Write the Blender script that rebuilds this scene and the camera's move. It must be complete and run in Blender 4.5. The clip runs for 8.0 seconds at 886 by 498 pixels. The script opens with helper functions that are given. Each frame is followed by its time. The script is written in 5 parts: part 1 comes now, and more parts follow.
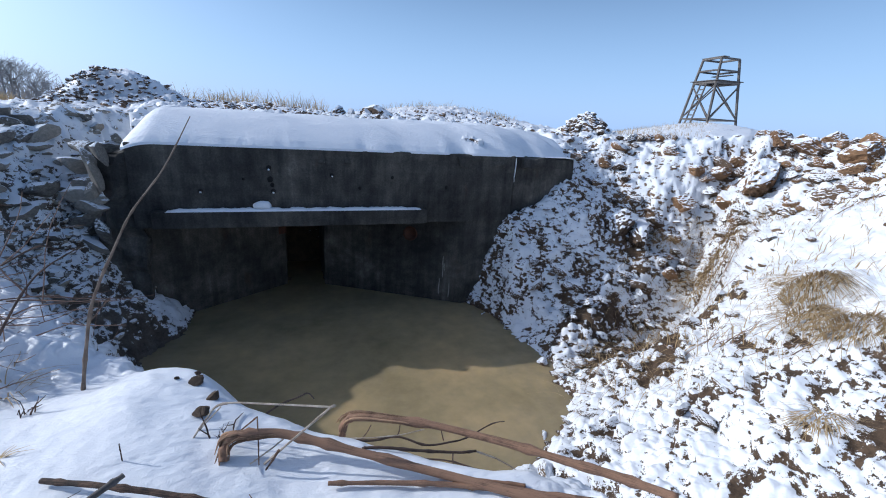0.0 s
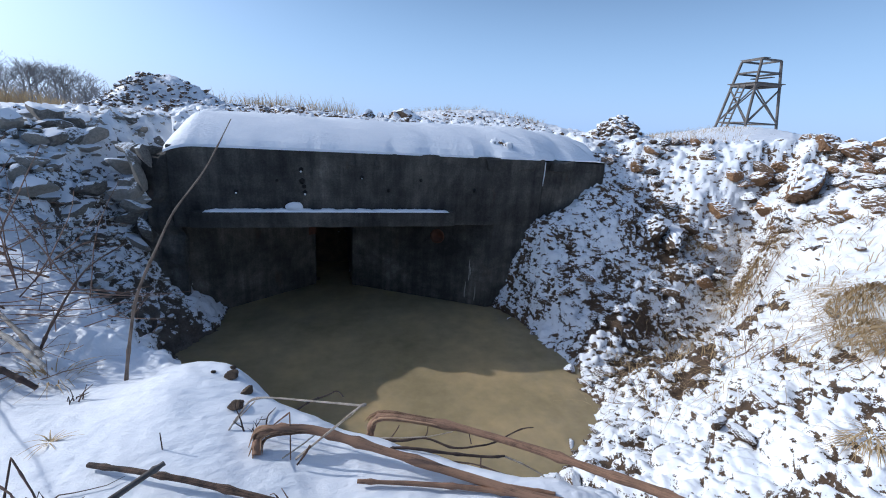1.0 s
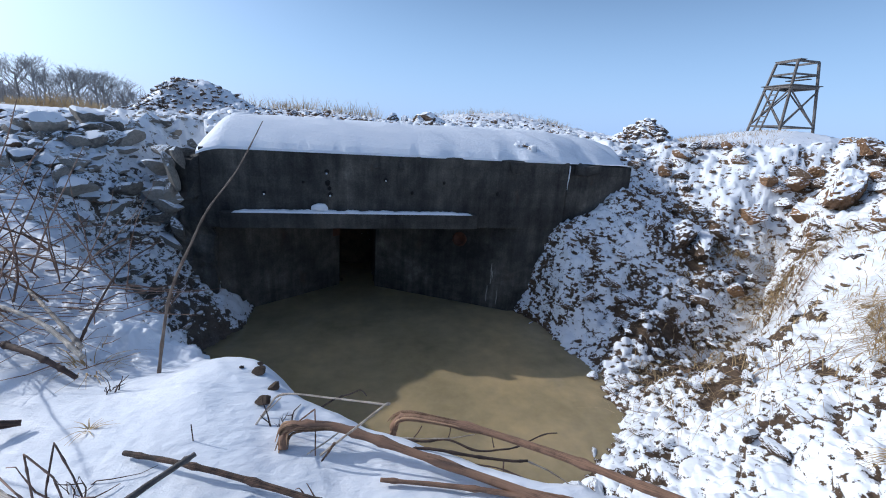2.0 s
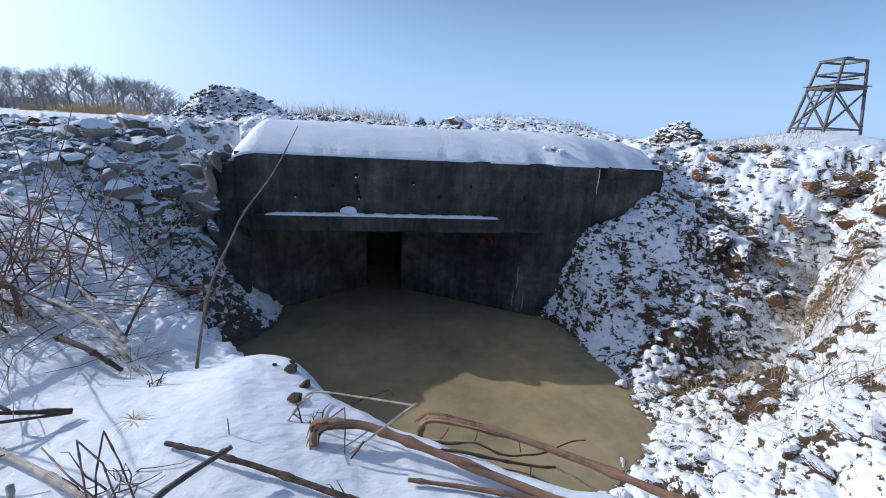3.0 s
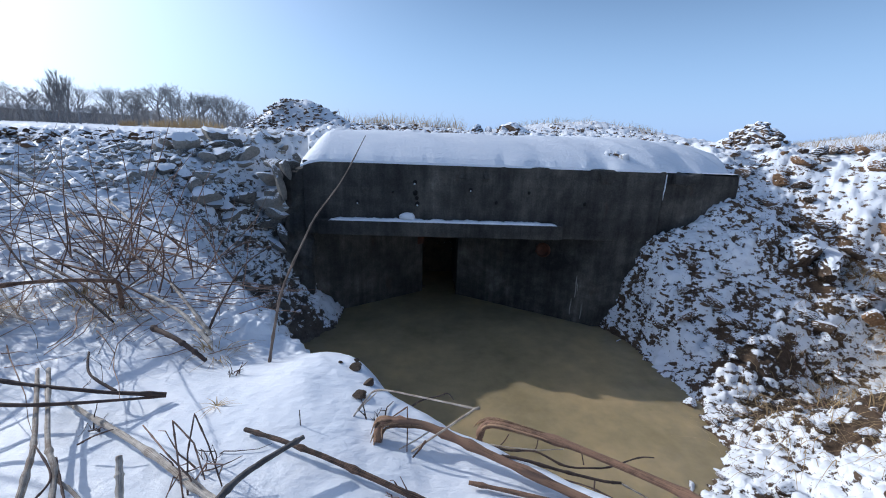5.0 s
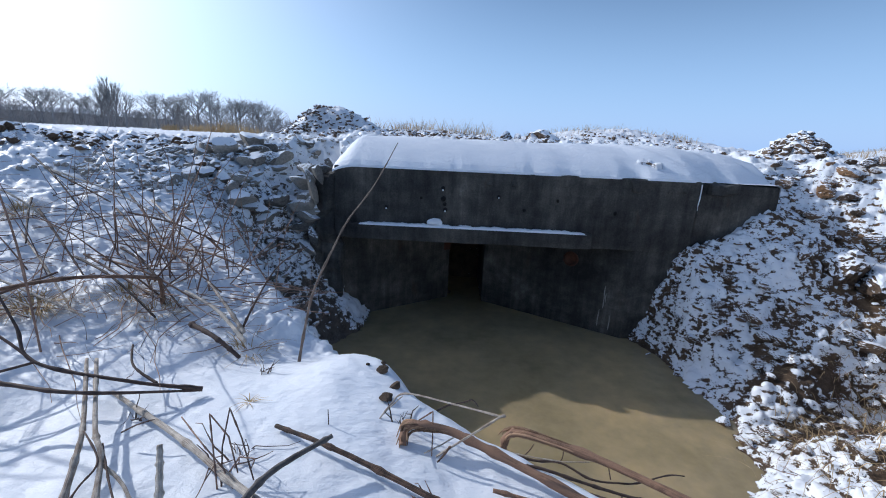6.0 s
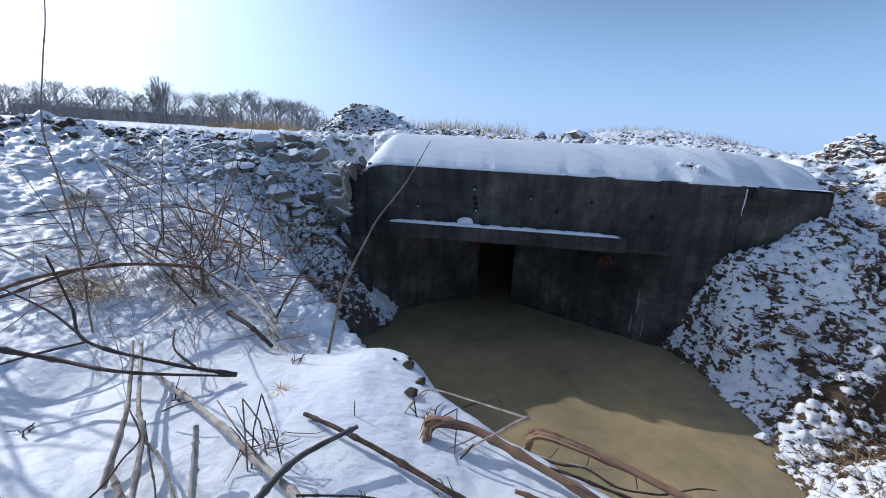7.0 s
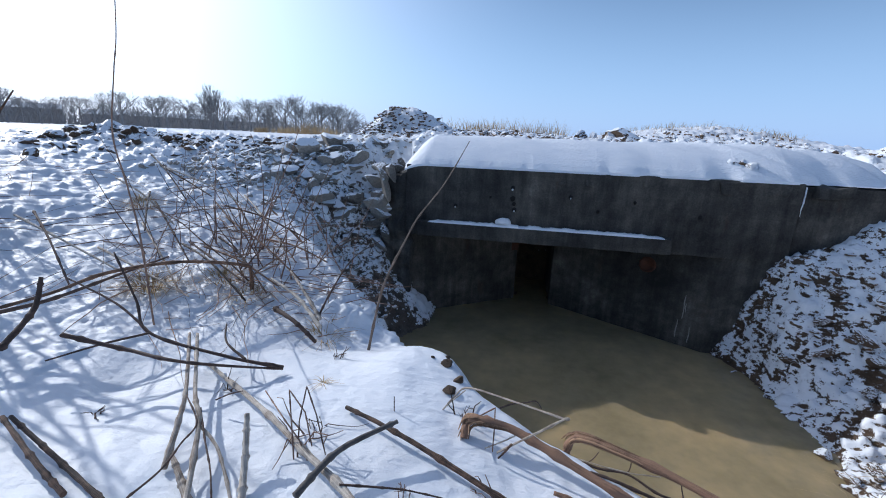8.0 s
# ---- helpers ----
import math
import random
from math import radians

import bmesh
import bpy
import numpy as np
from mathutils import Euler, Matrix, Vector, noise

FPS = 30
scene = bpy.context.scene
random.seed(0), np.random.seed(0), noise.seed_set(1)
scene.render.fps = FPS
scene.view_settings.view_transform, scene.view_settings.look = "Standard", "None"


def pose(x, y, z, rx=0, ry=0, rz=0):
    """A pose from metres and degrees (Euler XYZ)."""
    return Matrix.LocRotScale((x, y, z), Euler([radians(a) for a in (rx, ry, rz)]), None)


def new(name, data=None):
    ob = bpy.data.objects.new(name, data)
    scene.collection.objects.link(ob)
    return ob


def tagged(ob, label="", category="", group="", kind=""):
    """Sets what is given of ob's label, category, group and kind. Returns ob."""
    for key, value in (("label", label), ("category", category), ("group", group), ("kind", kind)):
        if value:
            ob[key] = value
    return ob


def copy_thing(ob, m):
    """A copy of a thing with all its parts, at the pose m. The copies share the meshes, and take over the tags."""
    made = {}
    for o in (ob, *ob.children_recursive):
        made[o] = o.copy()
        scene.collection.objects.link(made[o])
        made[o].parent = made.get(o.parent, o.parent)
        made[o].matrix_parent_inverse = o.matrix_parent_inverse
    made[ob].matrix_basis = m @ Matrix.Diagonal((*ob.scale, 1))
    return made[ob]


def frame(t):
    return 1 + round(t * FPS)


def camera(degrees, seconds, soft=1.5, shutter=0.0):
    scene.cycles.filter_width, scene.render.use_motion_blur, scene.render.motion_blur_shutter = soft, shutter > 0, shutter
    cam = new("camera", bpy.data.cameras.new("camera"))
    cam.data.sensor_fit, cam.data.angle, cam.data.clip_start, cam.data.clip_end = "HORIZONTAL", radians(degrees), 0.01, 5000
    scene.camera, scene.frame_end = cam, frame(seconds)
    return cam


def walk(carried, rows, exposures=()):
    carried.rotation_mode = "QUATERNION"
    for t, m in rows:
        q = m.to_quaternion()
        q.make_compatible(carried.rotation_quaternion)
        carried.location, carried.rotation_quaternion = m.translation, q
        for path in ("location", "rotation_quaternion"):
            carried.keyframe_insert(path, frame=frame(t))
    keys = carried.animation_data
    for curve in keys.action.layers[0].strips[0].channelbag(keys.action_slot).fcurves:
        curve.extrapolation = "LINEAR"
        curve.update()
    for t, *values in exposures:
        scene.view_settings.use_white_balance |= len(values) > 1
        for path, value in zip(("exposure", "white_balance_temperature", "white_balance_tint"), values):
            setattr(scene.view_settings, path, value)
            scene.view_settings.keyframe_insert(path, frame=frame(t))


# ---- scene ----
cam = camera(93.29, 8.0, 1.0)
walk(cam, [
    (0, pose(0, 0, 3.099) @ pose(0, 0, 0, 0, 0, -20.64) @ pose(0, 0, 0, 73.32) @ pose(0, 0, 0, 0, 0, 3.59)),
    (0.5, pose(-0.008, 0.004, 3.092) @ pose(0, 0, 0, 0, 0, -19.27) @ pose(0, 0, 0, 73.45) @ pose(0, 0, 0, 0, 0, 3.81)),
    (1, pose(-0.032, 0.01, 3.089) @ pose(0, 0, 0, 0, 0, -17.08) @ pose(0, 0, 0, 73.58) @ pose(0, 0, 0, 0, 0, 3.61)),
    (1.5, pose(-0.046, 0.015, 3.078) @ pose(0, 0, 0, 0, 0, -15.58) @ pose(0, 0, 0, 73.67) @ pose(0, 0, 0, 0, 0, 3.66)),
    (3, pose(-0.079, -0.002, 3.079) @ pose(0, 0, 0, 0, 0, -10.51) @ pose(0, 0, 0, 74.16) @ pose(0, 0, 0, 0, 0, 3.29)),
    (3.5, pose(-0.094, 0.002, 3.073) @ pose(0, 0, 0, 0, 0, -8.69) @ pose(0, 0, 0, 74.10) @ pose(0, 0, 0, 0, 0, 3.15)),
    (4, pose(-0.1, -0.006, 3.076) @ pose(0, 0, 0, 0, 0, -7.15) @ pose(0, 0, 0, 74.52) @ pose(0, 0, 0, 0, 0, 2.89)),
    (4.5, pose(-0.114, -0.016, 3.072) @ pose(0, 0, 0, 0, 0, -4.87) @ pose(0, 0, 0, 74.46) @ pose(0, 0, 0, 0, 0, 2.37)),
    (6, pose(-0.154, -0.045, 3.084) @ pose(0, 0, 0, 0, 0, 0.67) @ pose(0, 0, 0, 75.35) @ pose(0, 0, 0, 0, 0, 2.67)),
    (6.5, pose(-0.148, -0.056, 3.085) @ pose(0, 0, 0, 0, 0, 3.06) @ pose(0, 0, 0, 75.21) @ pose(0, 0, 0, 0, 0, 3.04)),
    (7, pose(-0.146, -0.053, 3.077) @ pose(0, 0, 0, 0, 0, 4.95) @ pose(0, 0, 0, 75.06) @ pose(0, 0, 0, 0, 0, 3.27)),
    (7.5, pose(-0.152, -0.063, 3.076) @ pose(0, 0, 0, 0, 0, 7.35) @ pose(0, 0, 0, 75.68) @ pose(0, 0, 0, 0, 0, 2.46)),
    (8, pose(-0.156, -0.078, 3.074) @ pose(0, 0, 0, 0, 0, 10.12) @ pose(0, 0, 0, 74.97) @ pose(0, 0, 0, 0, 0, 2.26)),
], [(0, -0.06, 5650, 10), (8, -0.13, 5650, 10)])

# ---- light: a clear winter sky, the sun ahead of the camera to its left ----
SUN_AZ, SUN_EL = -65.0, 28.6          # degrees from the y axis towards x, and above the horizon
world = bpy.data.worlds.new("winter_sky")
scene.world = world
world.use_nodes = True
wn, wl = world.node_tree.nodes, world.node_tree.links
sky = wn.new("ShaderNodeTexSky")
sky.sky_type = "NISHITA"
sky.sun_disc = False
sky.sun_elevation, sky.sun_rotation = radians(SUN_EL), radians(SUN_AZ)
sky.air_density, sky.dust_density, sky.ozone_density = 1.3, 0.7, 2.0
# thin winter haze pales the lowest part of the sky all round
tc, sp, hz, mx = wn.new("ShaderNodeTexCoord"), wn.new("ShaderNodeSeparateXYZ"), wn.new("ShaderNodeMapRange"), wn.new("ShaderNodeMix")
wl.new(tc.outputs["Generated"], sp.inputs[0])
hz.inputs["From Min"].default_value, hz.inputs["From Max"].default_value = 0.4, -0.03
hz.inputs["To Min"].default_value, hz.inputs["To Max"].default_value = 0.0, 0.7
hz.interpolation_type = "SMOOTHSTEP"
wl.new(sp.outputs[2], hz.inputs["Value"])
mx.data_type = "RGBA"
wl.new(hz.outputs[0], mx.inputs[0])
wl.new(sky.outputs[0], mx.inputs[6])
mx.inputs[7].default_value = (5.6, 8.2, 11.6, 1)
# bright aureole of haze round the sun
dt, pw, ml, ad = (wn.new("ShaderNodeVectorMath"), wn.new("ShaderNodeMath"), wn.new("ShaderNodeMix"), wn.new("ShaderNodeMath"))
SUN_DIR = Vector((math.sin(radians(SUN_AZ)) * math.cos(radians(SUN_EL)), math.cos(radians(SUN_AZ)) * math.cos(radians(SUN_EL)), math.sin(radians(SUN_EL))))
dt.operation = "DOT_PRODUCT"
dt.inputs[1].default_value = SUN_DIR
wl.new(tc.outputs["Generated"], dt.inputs[0])
ad.operation, ad.use_clamp = "MAXIMUM", True
ad.inputs[1].default_value = 0.0
wl.new(dt.outputs["Value"], ad.inputs[0])
pw.operation = "POWER"
pw.inputs[1].default_value = 6.0
wl.new(ad.outputs[0], pw.inputs[0])
ml.data_type, ml.blend_type = "RGBA", "ADD"
wl.new(pw.outputs[0], ml.inputs[0])
deep = wn.new("ShaderNodeMix")
deep.data_type, deep.blend_type = "RGBA", "MULTIPLY"
deep.inputs[0].default_value = 1.0
deep.inputs[7].default_value = (0.98, 1.0, 1.09, 1)
wl.new(mx.outputs[2], deep.inputs[6])
wl.new(deep.outputs[2], ml.inputs[6])
ml.inputs[7].default_value = (15.0, 14.4, 13.4, 1)
wl.new(ml.outputs[2], wn["Background"].inputs[0])
wn["Background"].inputs[1].default_value = 0.096
sun = new("sun", bpy.data.lights.new("sun", "SUN"))
sun.data.energy, sun.data.angle, sun.data.color = 3.2, radians(0.53), (1.0, 0.93, 0.83)
sun.matrix_world = SUN_DIR.to_track_quat("Z", "Y").to_matrix().to_4x4()
scene.view_settings.exposure = 0.0

# ---- materials ----
def material(name):
    m = bpy.data.materials.new(name)
    m.use_nodes = True
    return m, m.node_tree.nodes, m.node_tree.links, m.node_tree.nodes["Principled BSDF"]


def noise_node(nodes, links, scale, detail=4.0, rough=0.55, stretch=None, where="Object"):
    co = nodes.new("ShaderNodeTexCoord")
    n = nodes.new("ShaderNodeTexNoise")
    n.inputs["Scale"].default_value, n.inputs["Detail"].default_value, n.inputs["Roughness"].default_value = scale, detail, rough
    if stretch:
        mp = nodes.new("ShaderNodeMapping")
        mp.inputs["Scale"].default_value = stretch
        links.new(co.outputs[where], mp.inputs[0])
        links.new(mp.outputs[0], n.inputs["Vector"])
    else:
        links.new(co.outputs[where], n.inputs["Vector"])
    return n.outputs["Fac"]


def ramp(nodes, links, fac, stops):
    r = nodes.new("ShaderNodeValToRGB")
    e = r.color_ramp.elements
    for k, (p, col) in enumerate(stops):
        if k > 1:
            e.new(p)
        e[k].position = p
        e[k].color = (*col, 1) if len(col) == 3 else col
    links.new(fac, r.inputs[0])
    return r.outputs[0]


def mathn(nodes, links, op, a, b, clamp=False):
    n = nodes.new("ShaderNodeMath")
    n.operation, n.use_clamp = op, clamp
    for k, v in enumerate((a, b)):
        if isinstance(v, (int, float)):
            n.inputs[k].default_value = v
        else:
            links.new(v, n.inputs[k])
    return n.outputs[0]


def mixc(nodes, links, fac, a, b):
    n = nodes.new("ShaderNodeMix")
    n.data_type = "RGBA"
    for sock, v in ((n.inputs[0], fac), (n.inputs[6], a), (n.inputs[7], b)):
        if isinstance(v, (int, float)):
            sock.default_value = v
        elif isinstance(v, tuple):
            sock.default_value = (*v, 1)
        else:
            links.new(v, sock)
    return n.outputs[2]


def bump(nodes, links, bsdf, height, strength, dist):
    b = nodes.new("ShaderNodeBump")
    b.inputs["Strength"].default_value, b.inputs["Distance"].default_value = strength, dist
    links.new(height, b.inputs["Height"])
    links.new(b.outputs[0], bsdf.inputs["Normal"])


def plain(name, dark, light, scale, rough=0.8, relief=0.3, dist=0.004, stretch=None, detail=5.0, per_object=0.0):
    """A rough surface that varies between two colours at two scales, with fine relief."""
    m, n, l, b = material(name)
    big = noise_node(n, l, scale, detail, 0.6, stretch)
    fine = noise_node(n, l, scale * 9, 3.0, 0.6, stretch)
    f = mathn(n, l, "ADD", mathn(n, l, "MULTIPLY", big, 0.7), mathn(n, l, "MULTIPLY", fine, 0.3))
    if per_object:
        info = n.new("ShaderNodeObjectInfo")
        f = mathn(n, l, "ADD", f, mathn(n, l, "MULTIPLY", mathn(n, l, "SUBTRACT", info.outputs["Random"], 0.5), per_object))
    l.new(ramp(n, l, f, [(0.3, dark), (0.72, light)]), b.inputs["Base Color"])
    b.inputs["Roughness"].default_value = rough
    bump(n, l, b, fine, relief, dist)
    return m


def bark(name, dark, light, streak=3.0, per_object=0.25, rough=0.7):
    """Dry stalk: fibres that run along it, blotches, fine relief."""
    m, n, l, b = material(name)
    comb = n.new("ShaderNodeCombineXYZ")
    for k, (a, f) in enumerate((("round_c", 2.6), ("round_s", 2.6), ("along", streak))):
        at = n.new("ShaderNodeAttribute")
        at.attribute_name = a
        l.new(mathn(n, l, "MULTIPLY", at.outputs["Fac"], f), comb.inputs[k])
    fib = n.new("ShaderNodeTexNoise")
    fib.inputs["Scale"].default_value, fib.inputs["Detail"].default_value, fib.inputs["Roughness"].default_value = 2.6, 6.0, 0.7
    l.new(comb.outputs[0], fib.inputs["Vector"])
    blotch = noise_node(n, l, 16.0, 4.0, 0.6)
    info = n.new("ShaderNodeObjectInfo")
    f = mathn(n, l, "ADD", mathn(n, l, "MULTIPLY", fib.outputs["Fac"], 0.6), mathn(n, l, "MULTIPLY", blotch, 0.4))
    f = mathn(n, l, "ADD", f, mathn(n, l, "MULTIPLY", mathn(n, l, "SUBTRACT", info.outputs["Random"], 0.5), per_object))
    l.new(ramp(n, l, f, [(0.40, dark), (0.60, light)]), b.inputs["Base Color"])
    b.inputs["Roughness"].default_value = rough
    bump(n, l, b, fib.outputs["Fac"], 0.9, 0.006)
    return m


def ground_material():
    """Snow over bare soil: the attribute 'bare' says where the soil comes through, 'clay' and 'stone' what soil it is."""
    m, n, l, b = material("snow_and_soil")
    def attr(name):
        a = n.new("ShaderNodeAttribute")
        a.attribute_name = name
        return a.outputs["Fac"]
    g1 = noise_node(n, l, 15.0, 4.0, 0.6, (0.8, 1.0, 1.5))
    g2 = noise_node(n, l, 90.0, 3.0, 0.6)
    edge = mathn(n, l, "ADD", mathn(n, l, "MULTIPLY", mathn(n, l, "SUBTRACT", g1, 0.5), 1.5), mathn(n, l, "MULTIPLY", mathn(n, l, "SUBTRACT", g2, 0.5), 0.5))
    f = mathn(n, l, "ADD", attr("bare"), edge)
    mask = ramp(n, l, f, [(0.485, (0, 0, 0)), (0.535, (1, 1, 1))])
    s1 = noise_node(n, l, 7.0, 6.0, 0.65)
    s2 = noise_node(n, l, 60.0, 3.0, 0.6)
    sf = mathn(n, l, "ADD", mathn(n, l, "MULTIPLY", s1, 0.6), mathn(n, l, "MULTIPLY", s2, 0.4))
    dark = ramp(n, l, sf, [(0.3, (0.022, 0.016, 0.012)), (0.7, (0.16, 0.108, 0.07))])
    clay = ramp(n, l, sf, [(0.3, (0.06, 0.036, 0.021)), (0.7, (0.24, 0.15, 0.083))])
    grey = ramp(n, l, sf, [(0.3, (0.05, 0.045, 0.04)), (0.7, (0.24, 0.215, 0.185))])
    soil = mixc(n, l, attr("stone"), mixc(n, l, attr("clay"), dark, clay), grey)
    w1 = noise_node(n, l, 3.0, 4.0, 0.5)
    snow = ramp(n, l, w1, [(0.3, (0.76, 0.79, 0.83)), (0.7, (0.86, 0.87, 0.89))])
    l.new(mixc(n, l, mask, snow, soil), b.inputs["Base Color"])
    l.new(mathn(n, l, "ADD", mathn(n, l, "MULTIPLY", mask, 0.35), 0.5), b.inputs["Roughness"])
    b.inputs["Specular IOR Level"].default_value = 0.3
    fine = noise_node(n, l, 130.0, 3.0, 0.6)
    mid = noise_node(n, l, 30.0, 4.0, 0.55)
    grit = mathn(n, l, "ADD", mathn(n, l, "MULTIPLY", mask, 0.7), 0.16)
    waves = noise_node(n, l, 11.0, 3.0, 0.5, (0.7, 1.5, 1.0))
    h = mathn(n, l, "ADD", mathn(n, l, "MULTIPLY", mathn(n, l, "ADD", fine, mid), grit), mathn(n, l, "ADD", mathn(n, l, "MULTIPLY", waves, 1.1), mathn(n, l, "MULTIPLY", mask, -0.9)))
    bump(n, l, b, h, 0.75, 0.018)
    return m


def concrete_material():
    """Dark weathered cast concrete: board marks, stains running down, pale scratches of lime."""
    m, n, l, b = material("weathered_concrete")
    big = noise_node(n, l, 0.9, 7.0, 0.68)
    runs = noise_node(n, l, 4.5, 5.0, 0.65, (1.6, 1.6, 0.14))
    grain = noise_node(n, l, 42.0, 4.0, 0.65)
    boards = noise_node(n, l, 1.0, 1.0, 0.5, (0.12, 0.12, 7.0))
    mottle = noise_node(n, l, 7.0, 5.0, 0.7)
    f = mathn(n, l, "ADD", mathn(n, l, "MULTIPLY", big, 0.56), mathn(n, l, "MULTIPLY", runs, 0.22))
    f = mathn(n, l, "ADD", f, mathn(n, l, "MULTIPLY", grain, 0.14))
    f = mathn(n, l, "ADD", f, mathn(n, l, "ADD", mathn(n, l, "MULTIPLY", boards, 0.06), mathn(n, l, "MULTIPLY", mathn(n, l, "SUBTRACT", mottle, 0.45), 0.15)))
    col = ramp(n, l, f, [(0.40, (0.013, 0.0125, 0.012)), (0.49, (0.046, 0.043, 0.038)), (0.57, (0.10, 0.091, 0.076)), (0.66, (0.21, 0.192, 0.162))])
    # rust washed down in patches
    rusty = ramp(n, l, noise_node(n, l, 1.7, 5.0, 0.6, (1.0, 1.0, 0.5)), [(0.62, (0, 0, 0)), (0.74, (0.6, 0.6, 0.6))])
    col = mixc(n, l, rusty, col, (0.075, 0.036, 0.02))
    pits = n.new("ShaderNodeTexVoronoi")
    co = n.new("ShaderNodeTexCoord")
    pits.inputs["Scale"].default_value = 28.0
    l.new(co.outputs["Object"], pits.inputs["Vector"])
    pit = ramp(n, l, pits.outputs["Distance"], [(0.05, (0, 0, 0)), (0.22, (1, 1, 1))])
    l.new(mixc(n, l, mathn(n, l, "MULTIPLY", mathn(n, l, "SUBTRACT", 1.0, pit), 0.5), col, (0.03, 0.028, 0.026)), b.inputs["Base Color"])
    b.inputs["Roughness"].default_value = 0.88
    h = mathn(n, l, "ADD", mathn(n, l, "MULTIPLY", grain, 0.5), mathn(n, l, "ADD", boards, mathn(n, l, "MULTIPLY", pit, 0.6)))
    bump(n, l, b, h, 0.6, 0.012)
    return m


def water_material():
    """Still murky meltwater, part of it with thin clear ice."""
    m, n, l, b = material("murky_water")
    c1 = noise_node(n, l, 0.7, 5.0, 0.6)
    c2 = noise_node(n, l, 5.0, 4.0, 0.6)
    f = mathn(n, l, "ADD", mathn(n, l, "MULTIPLY", c1, 0.75), mathn(n, l, "MULTIPLY", c2, 0.25))
    l.new(ramp(n, l, f, [(0.32, (0.22, 0.178, 0.098)), (0.5, (0.34, 0.268, 0.15)), (0.68, (0.50, 0.365, 0.19))]), b.inputs["Base Color"])
    b.inputs["IOR"].default_value = 1.33
    b.subsurface_method = "BURLEY"
    b.inputs["Subsurface Weight"].default_value, b.inputs["Subsurface Scale"].default_value = 1.0, 0.07
    b.inputs["Subsurface Radius"].default_value = (1.0, 0.9, 0.55)
    l.new(ramp(n, l, c2, [(0.35, (0.06, 0.06, 0.06)), (0.7, (0.20, 0.20, 0.20))]), b.inputs["Roughness"])
    bump(n, l, b, noise_node(n, l, 6.0, 3.0, 0.5), 0.05, 0.01)
    return m


def snowed(name, dark, light, scale, level=0.55, per_object=0.2):
    """Soil or stone with snow lying on whatever faces up."""
    m, n, l, b = material(name)
    big, fine = noise_node(n, l, scale, 6.0, 0.65), noise_node(n, l, scale * 8, 3.0, 0.6)
    info = n.new("ShaderNodeObjectInfo")
    f = mathn(n, l, "ADD", mathn(n, l, "MULTIPLY", big, 0.65), mathn(n, l, "MULTIPLY", fine, 0.35))
    f = mathn(n, l, "ADD", f, mathn(n, l, "MULTIPLY", mathn(n, l, "SUBTRACT", info.outputs["Random"], 0.5), per_object))
    soil = ramp(n, l, f, [(0.3, dark), (0.72, light)])
    geo, sep = n.new("ShaderNodeNewGeometry"), n.new("ShaderNodeSeparateXYZ")
    l.new(geo.outputs["Normal"], sep.inputs[0])
    up = mathn(n, l, "ADD", sep.outputs[2], mathn(n, l, "MULTIPLY", mathn(n, l, "SUBTRACT", big, 0.5), 0.75))
    mask = ramp(n, l, up, [(level, (0, 0, 0)), (level + 0.1, (1, 1, 1))])
    l.new(mixc(n, l, mask, soil, (0.86, 0.88, 0.91)), b.inputs["Base Color"])
    b.inputs["Roughness"].default_value = 0.85
    bump(n, l, b, mathn(n, l, "ADD", fine, mask), 0.6, 0.012)
    return m


GROUND = ground_material()
CONCRETE = concrete_material()
WATER = water_material()
SNOW = plain("settled_snow", (0.80, 0.83, 0.87), (0.91, 0.92, 0.94), 4.0, 0.55, 0.9, 0.014, (0.6, 1.6, 1.0))
RUST = plain("rusted_steel", (0.03, 0.013, 0.009), (0.12, 0.042, 0.02), 9.0, 0.85, 0.5, 0.004)
STEM = bark("dry_stem_bark", (0.024, 0.012, 0.008), (0.31, 0.175, 0.105))
TORN = bark("torn_stem_fibre", (0.10, 0.05, 0.025), (0.50, 0.31, 0.18))
# near-black that paints the shade inside the chipped pits
PIT_SHADE = plain("pit_shade_black", (0.004, 0.004, 0.004), (0.015, 0.014, 0.013), 20.0, 0.95)
LIME = plain("lime_run", (0.2, 0.19, 0.17), (0.5, 0.48, 0.44), 12.0, 0.9)
PALE = bark("bleached_stalk", (0.27, 0.20, 0.145), (0.80, 0.71, 0.59), per_object=0.1)
TWIG = plain("dark_twig_bark", (0.035, 0.022, 0.016), (0.16, 0.10, 0.075), 20.0, 0.8, 0.4, 0.002, None, 5.0, 0.25)
BRUSH = plain("red_brown_brush", (0.09, 0.05, 0.036), (0.38, 0.245, 0.175), 12.0, 0.8, 0.3, 0.002, None, 4.0, 0.25)
STRAW = plain("dry_grass_straw", (0.26, 0.17, 0.075), (0.62, 0.46, 0.25), 16.0, 0.85, 0.2, 0.002, None, 4.0, 0.2)
WOOD = plain("grey_weathered_timber", (0.05, 0.045, 0.042), (0.19, 0.17, 0.155), 3.0, 0.85, 0.5, 0.004, (4, 4, 0.6), 5.0, 0.25)
SOIL = snowed("bare_dark_soil", (0.03, 0.02, 0.014), (0.15, 0.10, 0.062), 9.0, 1.15)
CLOD = snowed("clay_clod", (0.035, 0.023, 0.015), (0.20, 0.13, 0.08), 6.0, 0.45)
CLAY = snowed("orange_clay_clod", (0.10, 0.05, 0.022), (0.36, 0.21, 0.105), 6.0, 0.5)
STONE = snowed("broken_concrete", (0.09, 0.083, 0.072), (0.38, 0.345, 0.295), 5.0, 0.52, 0.3)
SAPLING = plain("grey_brown_sapling_bark", (0.07, 0.05, 0.038), (0.27, 0.2, 0.15), 14.0, 0.7, 0.4, 0.002)
